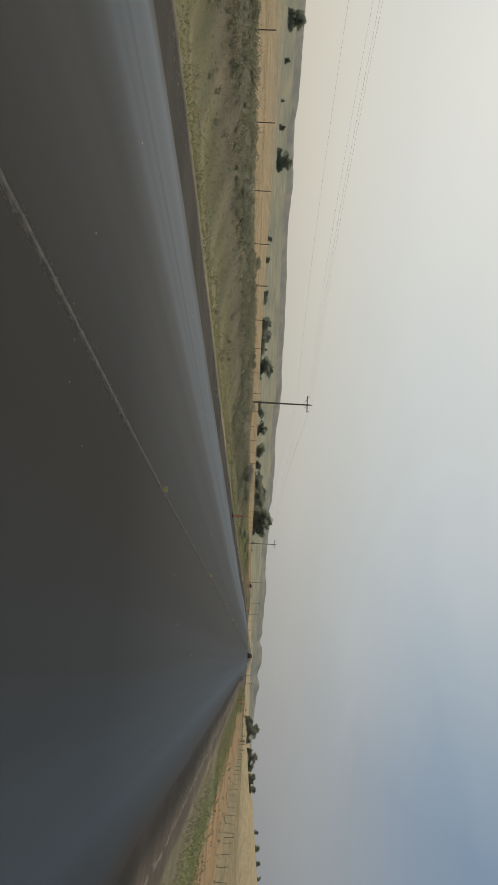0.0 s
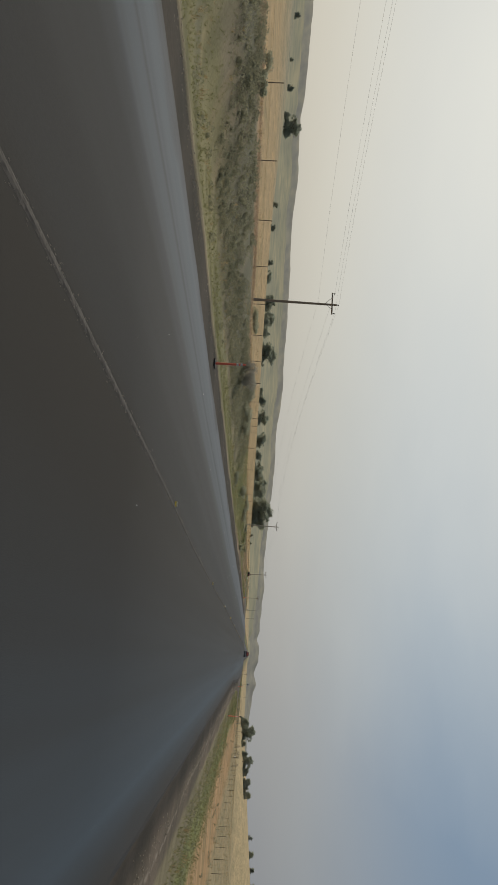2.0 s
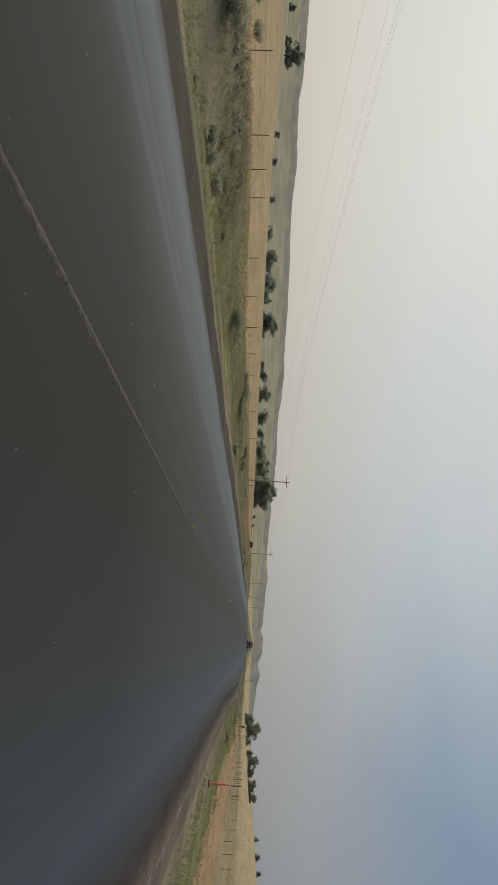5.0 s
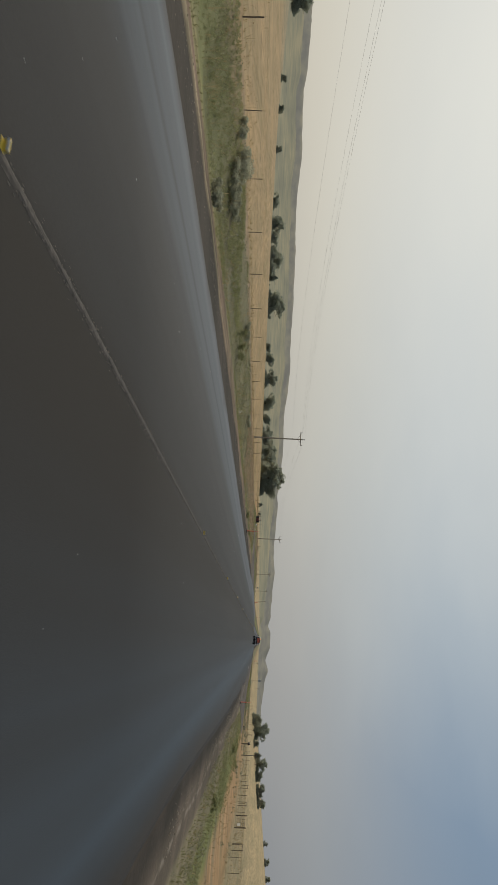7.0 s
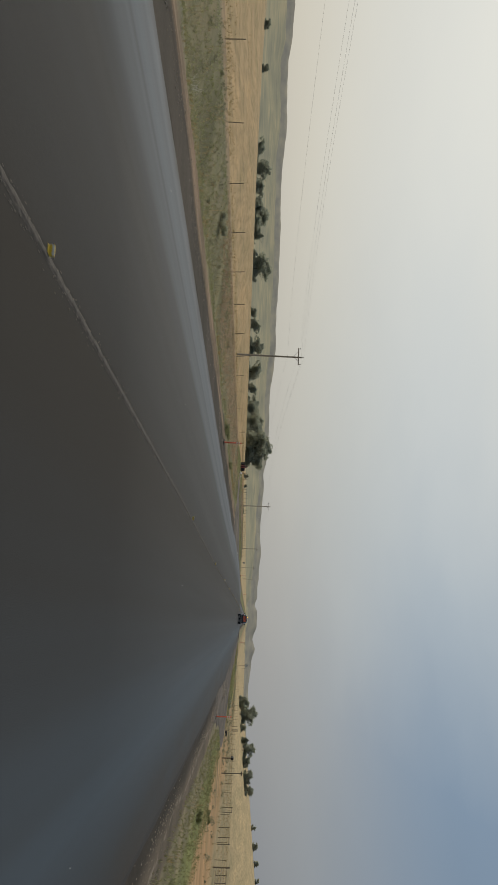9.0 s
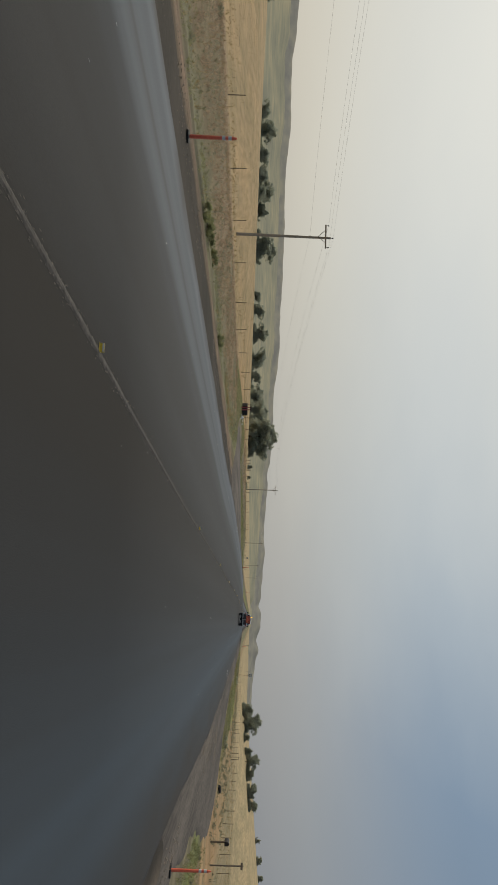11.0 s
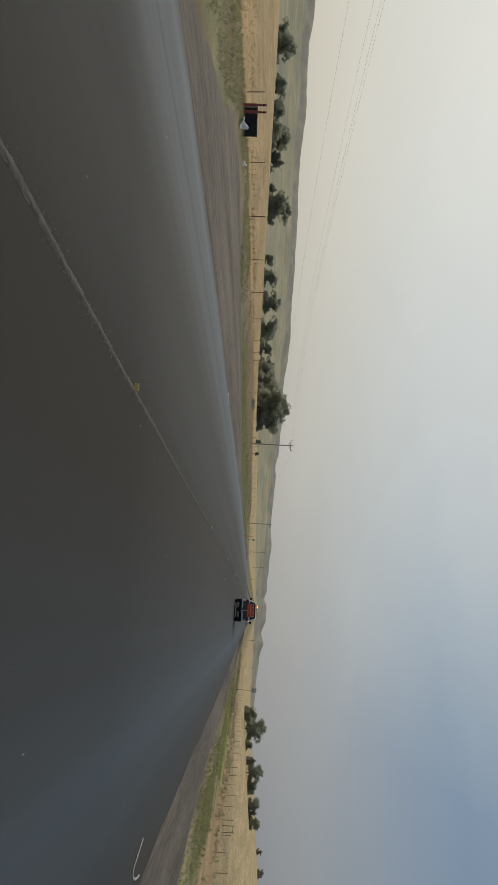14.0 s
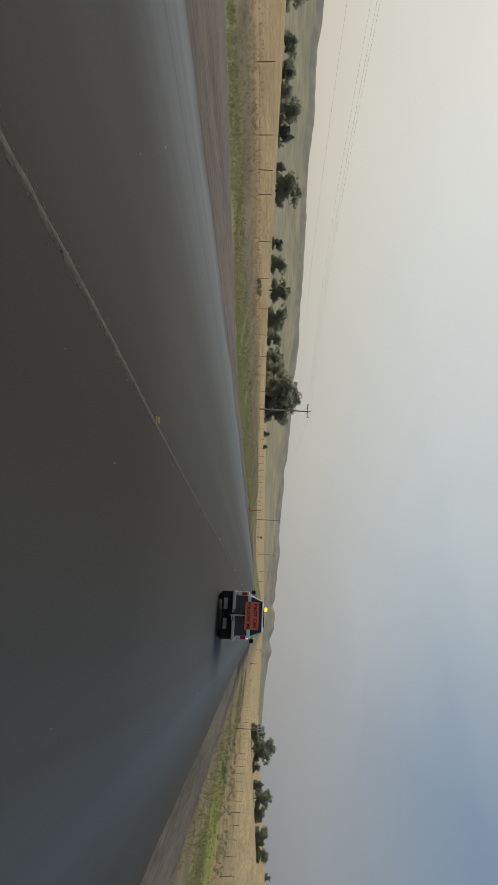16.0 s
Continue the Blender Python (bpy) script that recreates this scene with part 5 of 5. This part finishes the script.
def pipe_gate():
    top = empty("field_gate", pose(24.4, 187.0, lay(24.4, 187.0), 0, 0, 90))
    for sx in (-2.9, 2.9):
        tube_part("gatepost", (sx, 0, -0.4), (sx, 0, 1.5), 0.065, M_POST, top, n=10)
    for k in range(5):
        tube_part("rail", (-2.75, 0.05, 0.3 + 0.24 * k), (2.75, 0.05, 0.3 + 0.24 * k), 0.02, M_POST, top)
    for sx in (-2.75, -0.9, 0.9, 2.75):
        tube_part("upright", (sx, 0.05, 0.28), (sx, 0.05, 1.29), 0.03, M_POST, top)
    part("panel", add_box(bmesh.new(), -2.6, -1.5, 0.1, 0.14, 0.35, 0.75, 0.01), M_PANEL, top, "pale sheet-metal panel")
    return tagged(top, "pale metal pipe gate between stout wooden posts", "gate")


pipe_gate()


def brace_post(x, y):
    top = empty("corner_brace", pose(x, y, lay(x, y), 0, 0, 90))
    for sx in (-1.1, 1.1):
        tube_part("post", (sx, 0, -0.3), (sx, 0, 1.3), 0.036, M_POST, top)
    tube_part("rail", (-1.1, 0, 1.2), (1.1, 0, 1.2), 0.035, M_POST, top)
    return tagged(top, "braced pair of wooden fence posts", "fence post", "braced posts in the fence")


for bx, by in ((25.2, 200.0), (25.4, 212.5), (25.0, 178.5), (25.0, 270.0), (25.0, 96.0)):
    brace_post(bx, by)


# ---- roadside things ----
def delineator():
    """A flexible orange post on a black rubber base, with two white bands."""
    top = empty("delineator_post")
    bm = add_box(bmesh.new(), -0.15, 0.15, -0.15, 0.15, -0.02, 0.03, 0.012)
    part("base", bm, M_RUBBER, top, "black rubber base")
    tube_part("tube", (0, 0, 0.04), (0, 0, 1.10), 0.047, M_ORANGE, top, 0.039, 12)
    tube_part("tip", (0, 0, 1.10), (0, 0, 1.18), 0.035, M_ORANGE, top, 0.014, 12)
    for z in (0.82, 0.97):
        tube_part("band", (0, 0, z), (0, 0, z + 0.08), 0.0465, M_REFLECT, top, 0.0455, 12, "white reflective band")
    return tagged(top, "orange plastic channelizer post with white bands", "traffic post", "orange posts along the road")


DELIN = [(-7.3, 49.2), (-8.3, 164.0), (9.2, 102.5), (9.1, 170.0), (9.2, 330.0), (-7.6, 283.0), (-7.6, 110.0 + 286.0)]
dl = delineator()
for i, (x, y) in enumerate(DELIN):
    m = pose(x, y, (lay(x, y) + 0.06 if i == 3 else max(lay(x, y), -0.2) + 0.03), 2.0, 1.5, i * 40) @ Matrix.Scale(0.9 if i == 3 else 1.0, 4)
    if i == 0:
        dl.matrix_basis = m
    else:
        copy_thing(dl, m)


def road_tab():
    """A folded yellow plastic tab with a clear-covered strip along its top."""
    top = empty("road_marker_tab")
    bm = bmesh.new()
    add_box(bm, -0.052, 0.052, -0.004, 0.004, 0.0, 0.055, 0.0015)
    add_box(bm, -0.052, 0.052, -0.03, 0.03, 0.0, 0.006, 0.0015)
    part("body", bm, M_YELLOW, top)
    box_part("strip", (-0.048, 0.048, -0.0085, -0.0045, 0.034, 0.052), M_REFLECT, top, label="white reflective strip")
    return tagged(top, "yellow folded plastic marker tab on the asphalt", "road marker", "marker tabs along the seam")


TABS = [11.93, 26.2, 40.62, 55.83, 70.57, 84.67, 98.77, 113.89, 127.82, 142.57, 157.32, 171.53, 185.94, 200.71, 215.9, 230.0, 244.32, 258.86] + [258.86 + 14.63 * k for k in range(1, 12)]
tb = road_tab()
for i, y in enumerate(TABS):
    m = pose(float(seam(y)) - 0.075, y + 0.16, 0.003 + float(drop(y)), 0, 0, (i * 37 % 11) - 5)
    if i == 0:
        tb.matrix_basis = m
    else:
        copy_thing(tb, m)


def loose_strip(points):
    """A thin white strip lying in a bow on the asphalt."""
    bm = bmesh.new()
    rows = []
    for k, (x, y) in enumerate(points):
        a, b = Vector(points[max(0, k - 1)]), Vector(points[min(len(points) - 1, k + 1)])
        side = Vector((-(b - a).y, (b - a).x)).normalized() * 0.02
        rows.append([bm.verts.new((x + side.x * q, y + side.y * q, 0.006 + 0.006 * (q == 0))) for q in (-1, 0, 1)])
    for p, q in zip(rows, rows[1:]):
        for i in (0, 1):
            bm.faces.new((p[i], p[i + 1], q[i + 1], q[i]))
    bmesh.ops.solidify(bm, geom=bm.faces[:], thickness=0.004)
    return tagged(part("plastic_strip", bm, M_REFLECT), "white plastic strip lying bent on the asphalt", "plastic strip")


loose_strip([(-6.36 - 0.62 * math.sin(u * 2.6), 221.1 + 0.42 * math.sin(u * 3.6 - 0.2) - 0.3 * u) for u in np.linspace(0, 1, 15)])
loose_strip([(6.62 + 0.5 * u + 0.02 * math.sin(u * 9), 205.1 - 0.9 * math.sin(u * 3.0) * 0.9) for u in np.linspace(0, 1, 15)])


def loose_grit(count, seed):
    """Pale chips of stone scattered over the asphalt."""
    r = np.random.RandomState(seed)
    verts, faces = [], []
    for _ in range(count):
        x, y, q = r.uniform(-5.6, 5.6), r.uniform(0, 260), r.uniform(0.003, 0.009)
        z = float(drop(y))
        k = len(verts)
        verts += [(x - q, y - q, z), (x + q, y - q * 0.7, z), (x + q * 0.8, y + q, z), (x - q * 0.7, y + q * 0.9, z), (x, y, z + q * 0.8 + 0.006)]
        faces += [(k, k + 1, k + 4), (k + 1, k + 2, k + 4), (k + 2, k + 3, k + 4), (k + 3, k, k + 4)]
    return tagged(soup("loose_stone", verts, faces, M_REFLECT), "pale stone chips scattered on the asphalt", "gravel", kind="stuff")


loose_grit(300, 3)


def seam_grit(count, seed):
    """Small brown stones shaken loose along the joint."""
    r = np.random.RandomState(seed)
    y = r.uniform(-8, 262, count)
    x = seam(y) + r.normal(-0.01, 0.055, count)
    q = r.uniform(0.003, 0.009, count)
    z = drop(y) + 0.004
    o = np.zeros(count)
    base = np.c_[x, y, z]
    corners = [np.c_[-q, -q, o], np.c_[q, -q * 0.7, o], np.c_[q * 0.8, q, o], np.c_[-q * 0.7, q * 0.9, o], np.c_[o, o, q]]
    verts = np.stack([base + c for c in corners], 1).reshape(-1, 3)
    k = np.arange(count)[:, None, None] * 5
    faces = (k + np.array([[0, 1, 4], [1, 2, 4], [2, 3, 4], [3, 0, 4]])[None]).reshape(-1, 3)
    return tagged(soup("seam_grit", verts.tolist(), faces.tolist(), M_STONE), "fine brown grit lying along the asphalt joint", "gravel", kind="stuff")


seam_grit(16000, 8)


def dump_box():
    """A black box behind two maroon posts, with a crumpled pale sheet at its foot."""
    top = empty("roadside_bin", pose(-19.3, 217.9, lay(-19.3, 217.9), 0, 0, 48) @ Matrix.Scale(0.85, 4))
    box_part("body", (-0.45, 1.0, 0.24, 0.9, -0.05, 0.76), M_BLACKTIN, top, 0.025)
    box_part("lid", (-0.47, 1.02, 0.22, 0.92, 0.762, 0.80), M_BLACKTIN, top, 0.012)
    for x in (-0.67, -0.33):
        post = tube_part("post", (x, -0.6, -0.4), (x, -0.6, 0.80), 0.075, M_MAROON, top, 0.07, 12, "faded maroon post")
        tube_part("neck", (x, -0.6, 0.80), (x, -0.6, 1.30), 0.05, M_MAROON, post, 0.05, 10)
        for z in (0.92, 1.1):
            tube_part("band", (x, -0.6, z), (x, -0.6, z + 0.09), 0.056, M_BLACKTIN, post, 0.056, 10, "black band")
    return tagged(top, "black metal box beside two maroon posts at the gravel", "roadside bin")


def loose_sheet(x, y, size=1.0):
    """A crumpled sheet lying against the weeds."""
    bm = bmesh.new()
    bmesh.ops.create_grid(bm, x_segments=9, y_segments=7, size=0.3)
    for q in bm.verts:
        q.co.x *= 0.8
        q.co.z = 0.12 + 0.22 * noise.noise((q.co.x * 3.1, q.co.y * 3.7, 4)) + 0.35 * max(0.0, q.co.y)
        q.co.y *= 0.7
    bmesh.ops.solidify(bm, geom=bm.faces[:], thickness=0.012)
    ob = part("plastic_sheet", bm, M_REFLECT)
    ob.matrix_basis = pose(x, y, lay(x, y) + 0.02, 0, 0, x * 97) @ Matrix.Scale(size, 4)
    return tagged(ob, "crumpled pale grey plastic sheet lying in the weeds", "plastic sheet")


loose_sheet(-18.2, 217.0)
loose_sheet(-18.3, 219.8, 0.5)
loose_sheet(-18.9, 220.6, 0.4)
loose_sheet(-19.3, 221.3, 0.45)


def culvert_pipe(x, y):
    top = empty("culvert_pipe", pose(x, y, lay(x, y), 0, 0, 35) @ Matrix.Scale(0.72, 4))
    bm = bmesh.new()
    add_tube(bm, (-0.45, 0, 0.14), (0.45, 0, 0.16), 0.17, 0.17, 14)
    part("pipe", bm, M_BLACKTIN, top)
    for k in range(5):
        tube_part("rib", (-0.4 + k * 0.19, 0, 0.141), (-0.35 + k * 0.19, 0, 0.143), 0.185, M_BLACKTIN, top, n=14)
    return tagged(top, "short ribbed black plastic pipe lying by the ditch", "pipe")


culvert_pipe(16.5, 211.3)
dump_box()


def mailbox(x, y, label):
    top = empty("mailbox", pose(x, y, lay(x, y), 0, 0, 8))
    box_part("post", (-0.05, 0.05, -0.05, 0.05, -0.3, 1.0), M_POST, top, 0.008)
    bm = add_box(bmesh.new(), -0.14, 0.14, -0.3, 0.3, 1.0, 1.18, 0.01)
    add_tube(bm, (0, -0.3, 1.17), (0, 0.3, 1.17), 0.14, 0.14, 14)
    part("box", bm, M_BLACKTIN, top)
    box_part("door", (-0.13, 0.13, -0.315, -0.3, 1.01, 1.2), M_BLACKTIN, top, 0.004)
    return tagged(top, label, "mailbox")


mailbox(17.4, 200.9, "black metal mailbox on a wooden post below the gravel entrance")


def stock_post(x, y):
    top = empty("power_post", pose(x, y, lay(x, y)))
    tube_part("pole", (0, 0, -0.4), (0, 0, 2.35), 0.06, M_POLE, top, 0.05)
    box_part("crossbar", (-0.22, 0.22, -0.08, 0.0, 2.15, 2.3), M_POLE, top, 0.01)
    return tagged(top, "short dark wooden post with a crossbar", "post")


stock_post(19.1, 201.8)


def road_sign(x, y):
    top = empty("road_sign", pose(x, y, lay(x, y)))
    box_part("post", (-0.03, 0.03, -0.025, 0.025, -0.4, 3.12), M_POST, top, 0.006)
    board = box_part("panel", (-0.34, 0.34, -0.045, -0.027, 2.32, 3.1), M_REFLECT, top, 0.005, "white sign panel")
    for w, h, z in ((0.22, 0.045, 2.96), (0.18, 0.045, 2.85)):
        box_part("mark", (-w, w, -0.051, -0.046, z, z + h), M_PANEL, board)
    for x0 in (-0.2, 0.06):
        box_part("mark", (x0, x0 + 0.13, -0.051, -0.046, 2.48, 2.70), M_STEEL, board)
    return tagged(top, "white rectangular road sign on a thin post", "road sign")


road_sign(13.6, 294.3)


# ---- pilot vehicle ----
def wheel(parent, x, y, r):
    tyre = part("wheel", add_tube(bmesh.new(), (x - 0.11, y, r), (x + 0.11, y, r), r, r, 24), M_RUBBER, parent)
    tube_part("rim", (x - 0.115, y, r), (x + 0.115, y, r), r * 0.6, M_CHROME, tyre, n=20)


def letters(text, size, x, y, z, parent):
    """A line of lettering, one mesh for each word."""
    words = []
    for word in text.split():
        cu = bpy.data.curves.new("lettering", "FONT")
        cu.body, cu.size, cu.extrude, cu.align_x, cu.align_y = word, size, 0.003, "CENTER", "CENTER"
        cu.space_character = 1.12
        cu.offset = 0.003
        tmp = new("lettering", cu)
        me = bpy.data.meshes.new_from_object(tmp.evaluated_get(bpy.context.evaluated_depsgraph_get()))
        bpy.data.objects.remove(tmp)
        xs = [v.co.x for v in me.vertices]
        words.append((me, min(xs), max(xs)))
    gap = size * 0.42
    at = x - (sum(b - a for _, a, b in words) + gap * (len(words) - 1)) / 2
    for me, a, b in words:
        me.transform(pose(at - a, y, z, 90, 0, 0))
        at += b - a + gap
        me.materials.append(M_INK)
        new("lettering", me).parent = parent


def pickup():
    """Seen from behind; the rear bumper stands at y = 0 and the nose at y = 4.6."""
    top = empty("pickup_truck", pose(2.56, 245.8, float(drop(245.8)) + 0.005))
    h = 0.88
    for x in (-0.70, 0.70):
        wheel(top, x, 1.05, 0.34)
        wheel(top, x, 3.75, 0.34)
    box_part("chassis", (-0.62, 0.62, 0.2, 4.4, 0.34, 0.5), M_TRIM, top, 0.03)
    tube_part("axle", (-0.62, 1.05, 0.34), (0.62, 1.05, 0.34), 0.06, M_TRIM, top, n=12)
    tube_part("differential", (0, 0.9, 0.34), (0, 1.2, 0.34), 0.14, M_TRIM, top, n=14)
    for x in (-0.70, 0.70):
        box_part("mudflap", (x - 0.16, x + 0.16, 0.42, 0.44, 0.1, 0.5), M_RUBBER, top, 0.005)
    box_part("rear_valance", (-0.88, 0.88, 0.28, 0.36, 0.15, 0.56), M_TRIM, top, 0.02)
    for x0, x1 in ((-0.62, -0.2), (0.12, 0.52)):
        box_part("step_bar", (x0, x1, 0.2, 0.28, 0.22, 0.37), M_PANEL, top, 0.015, "pale grey step bar")
    part("spare_wheel", add_tube(add_tube(bmesh.new(), (-0.05, 0.6, 0.30), (-0.05, 0.6, 0.46), 0.33, 0.33, 22), (-0.05, 0.6, 0.28), (-0.05, 0.6, 0.31), 0.2, 0.2, 18), M_RUBBER, top)
    # bed
    for sx in (-1, 1):
        bm = add_box(bmesh.new(), sx * h - (0.05 if sx > 0 else 0), sx * h + (0.05 if sx < 0 else 0), 0.06, 2.1, 0.60, 1.16, 0.02)
        part("bed_side", bm, M_WHITE, top)
        lamp = box_part("tail_light", (sx * 0.79 - 0.055, sx * 0.79 + 0.055, 0.03, 0.12, 0.90, 1.10), M_RED, top, 0.012, "red tail light")
        box_part("reverse_lens", (sx * 0.79 - 0.055, sx * 0.79 + 0.055, 0.03, 0.11, 0.74, 0.895), M_REFLECT, lamp, 0.01, "white reversing lens")
    box_part("bed_floor", (-0.8, 0.8, 0.1, 2.1, 0.58, 0.64), M_TRIM, top, 0.01)
    gate = box_part("tailgate", (-0.725, 0.725, 0.05, 0.11, 0.67, 1.14), M_DARK, top, 0.018, "dark grey tailgate")
    box_part("handle", (-0.1, 0.1, 0.035, 0.055, 0.97, 1.04), M_TRIM, gate, 0.006)
    box_part("crease", (-0.66, 0.66, 0.043, 0.052, 0.84, 0.87), M_DARK, gate, 0.004)
    for x0, x1 in ((-0.91, -0.2), (0.2, 0.91)):
        box_part("bumper", (x0, x1, -0.07, 0.08, 0.56, 0.68), M_CHROME, top, 0.025, "pale chrome bumper half")
    box_part("bumper_step", (-0.2, 0.2, -0.05, 0.08, 0.52, 0.66), M_TRIM, top, 0.015, "black bumper step")
    plate = box_part("plate", (0.03, 0.19, -0.065, -0.052, 0.54, 0.66), M_REFLECT, top, 0.004)
    box_part("mark", (0.05, 0.17, -0.071, -0.066, 0.585, 0.62), M_INK, plate)
    box_part("plate_light", (-0.19, -0.09, -0.062, -0.05, 0.56, 0.64), M_PANEL, top, 0.004)
    box_part("hitch", (-0.05, 0.05, -0.16, 0.2, 0.40, 0.49), M_TRIM, top, 0.008)
    # cab
    bm = bmesh.new()
    add_box(bm, -h, h, 2.14, 3.4, 0.50, 1.22, 0.04)
    part("cab_body", bm, M_WHITE, top)
    bm = add_box(bmesh.new(), -0.83, 0.83, 2.18, 3.35, 1.2, 1.72, 0.05)
    for q in bm.verts:
        k = (q.co.z - 1.2) / 0.52
        q.co.x *= 1 - 0.27 * k
        q.co.y += (0.08 if q.co.y < 2.7 else -0.35) * k
    roof = part("cab_top", bm, M_WHITE, top)
    bm = add_box(bmesh.new(), -0.77, 0.77, 2.155, 2.2, 1.17, 1.665, 0.01)
    for q in bm.verts:
        k = (q.co.z - 1.2) / 0.52
        q.co.x *= 1 - 0.27 * k
        q.co.y += 0.08 * k
    part("rear_window", bm, M_GLASS, roof, "dark tinted rear window")
    for sx in (-1, 1):
        bm = add_box(bmesh.new(), sx * 0.825 - 0.012, sx * 0.825 + 0.012, 2.4, 3.05, 1.25, 1.62, 0.01)
        for q in bm.verts:
            q.co.x *= 1 - 0.265 * (q.co.z - 1.2) / 0.52
        part("side_window", bm, M_GLASS, roof)
        arm = box_part("mirror", (sx * 0.98 - 0.085, sx * 0.98 + 0.085, 3.0, 3.1, 1.19, 1.36), M_TRIM, top, 0.035, "black door mirror")
        tube_part("arm", (sx * 0.84, 3.05, 1.18), (sx * 0.93, 3.05, 1.24), 0.02, M_TRIM, arm)
    bm = add_box(bmesh.new(), -0.84, 0.84, 3.4, 4.55, 0.48, 1.06, 0.08)
    part("bonnet", bm, M_WHITE, top)
    # light bar
    bar = box_part("light_bar", (-0.42, 0.42, 2.35, 2.55, 1.715, 1.76), M_TRIM, top, 0.015, "black roof light bar")
    part("beacon", add_tube(bmesh.new(), (-0.30, 2.45, 1.74), (-0.30, 2.45, 1.87), 0.09, 0.07, 16), M_AMBER, bar, "lit amber beacon")
    # follow-me board on a mast at the hitch
    mast = box_part("mast", (-0.025, 0.025, -0.13, -0.08, 0.46, 1.30), M_CHROME, top, 0.006, "pale steel mast")
    board = box_part("sign_board", (-0.50, 0.50, -0.165, -0.14, 1.05, 1.56), M_SIGN, top, 0.006, "orange board lettered in black")
    letters("PILOT CAR", 0.158, 0, -0.169, 1.425, board)
    letters("FOLLOW ME", 0.158, 0, -0.169, 1.18, board)
    return tagged(top, "small white pickup with a dark tailgate and orange follow-me board", "pickup truck")


pickup()


def small_sign(x, y):
    top = empty("field_sign", pose(x, y, lay(x, y)))
    tube_part("post", (0, 0, -0.3), (0, 0, 1.9), 0.04, M_STEEL, top)
    box_part("panel", (-0.35, 0.35, -0.06, -0.04, 1.25, 1.95), M_PANEL, top, 0.006, "pale grey panel")
    return tagged(top, "pale square panel on a post by the fence", "sign")


small_sign(-22.8, 425.0)
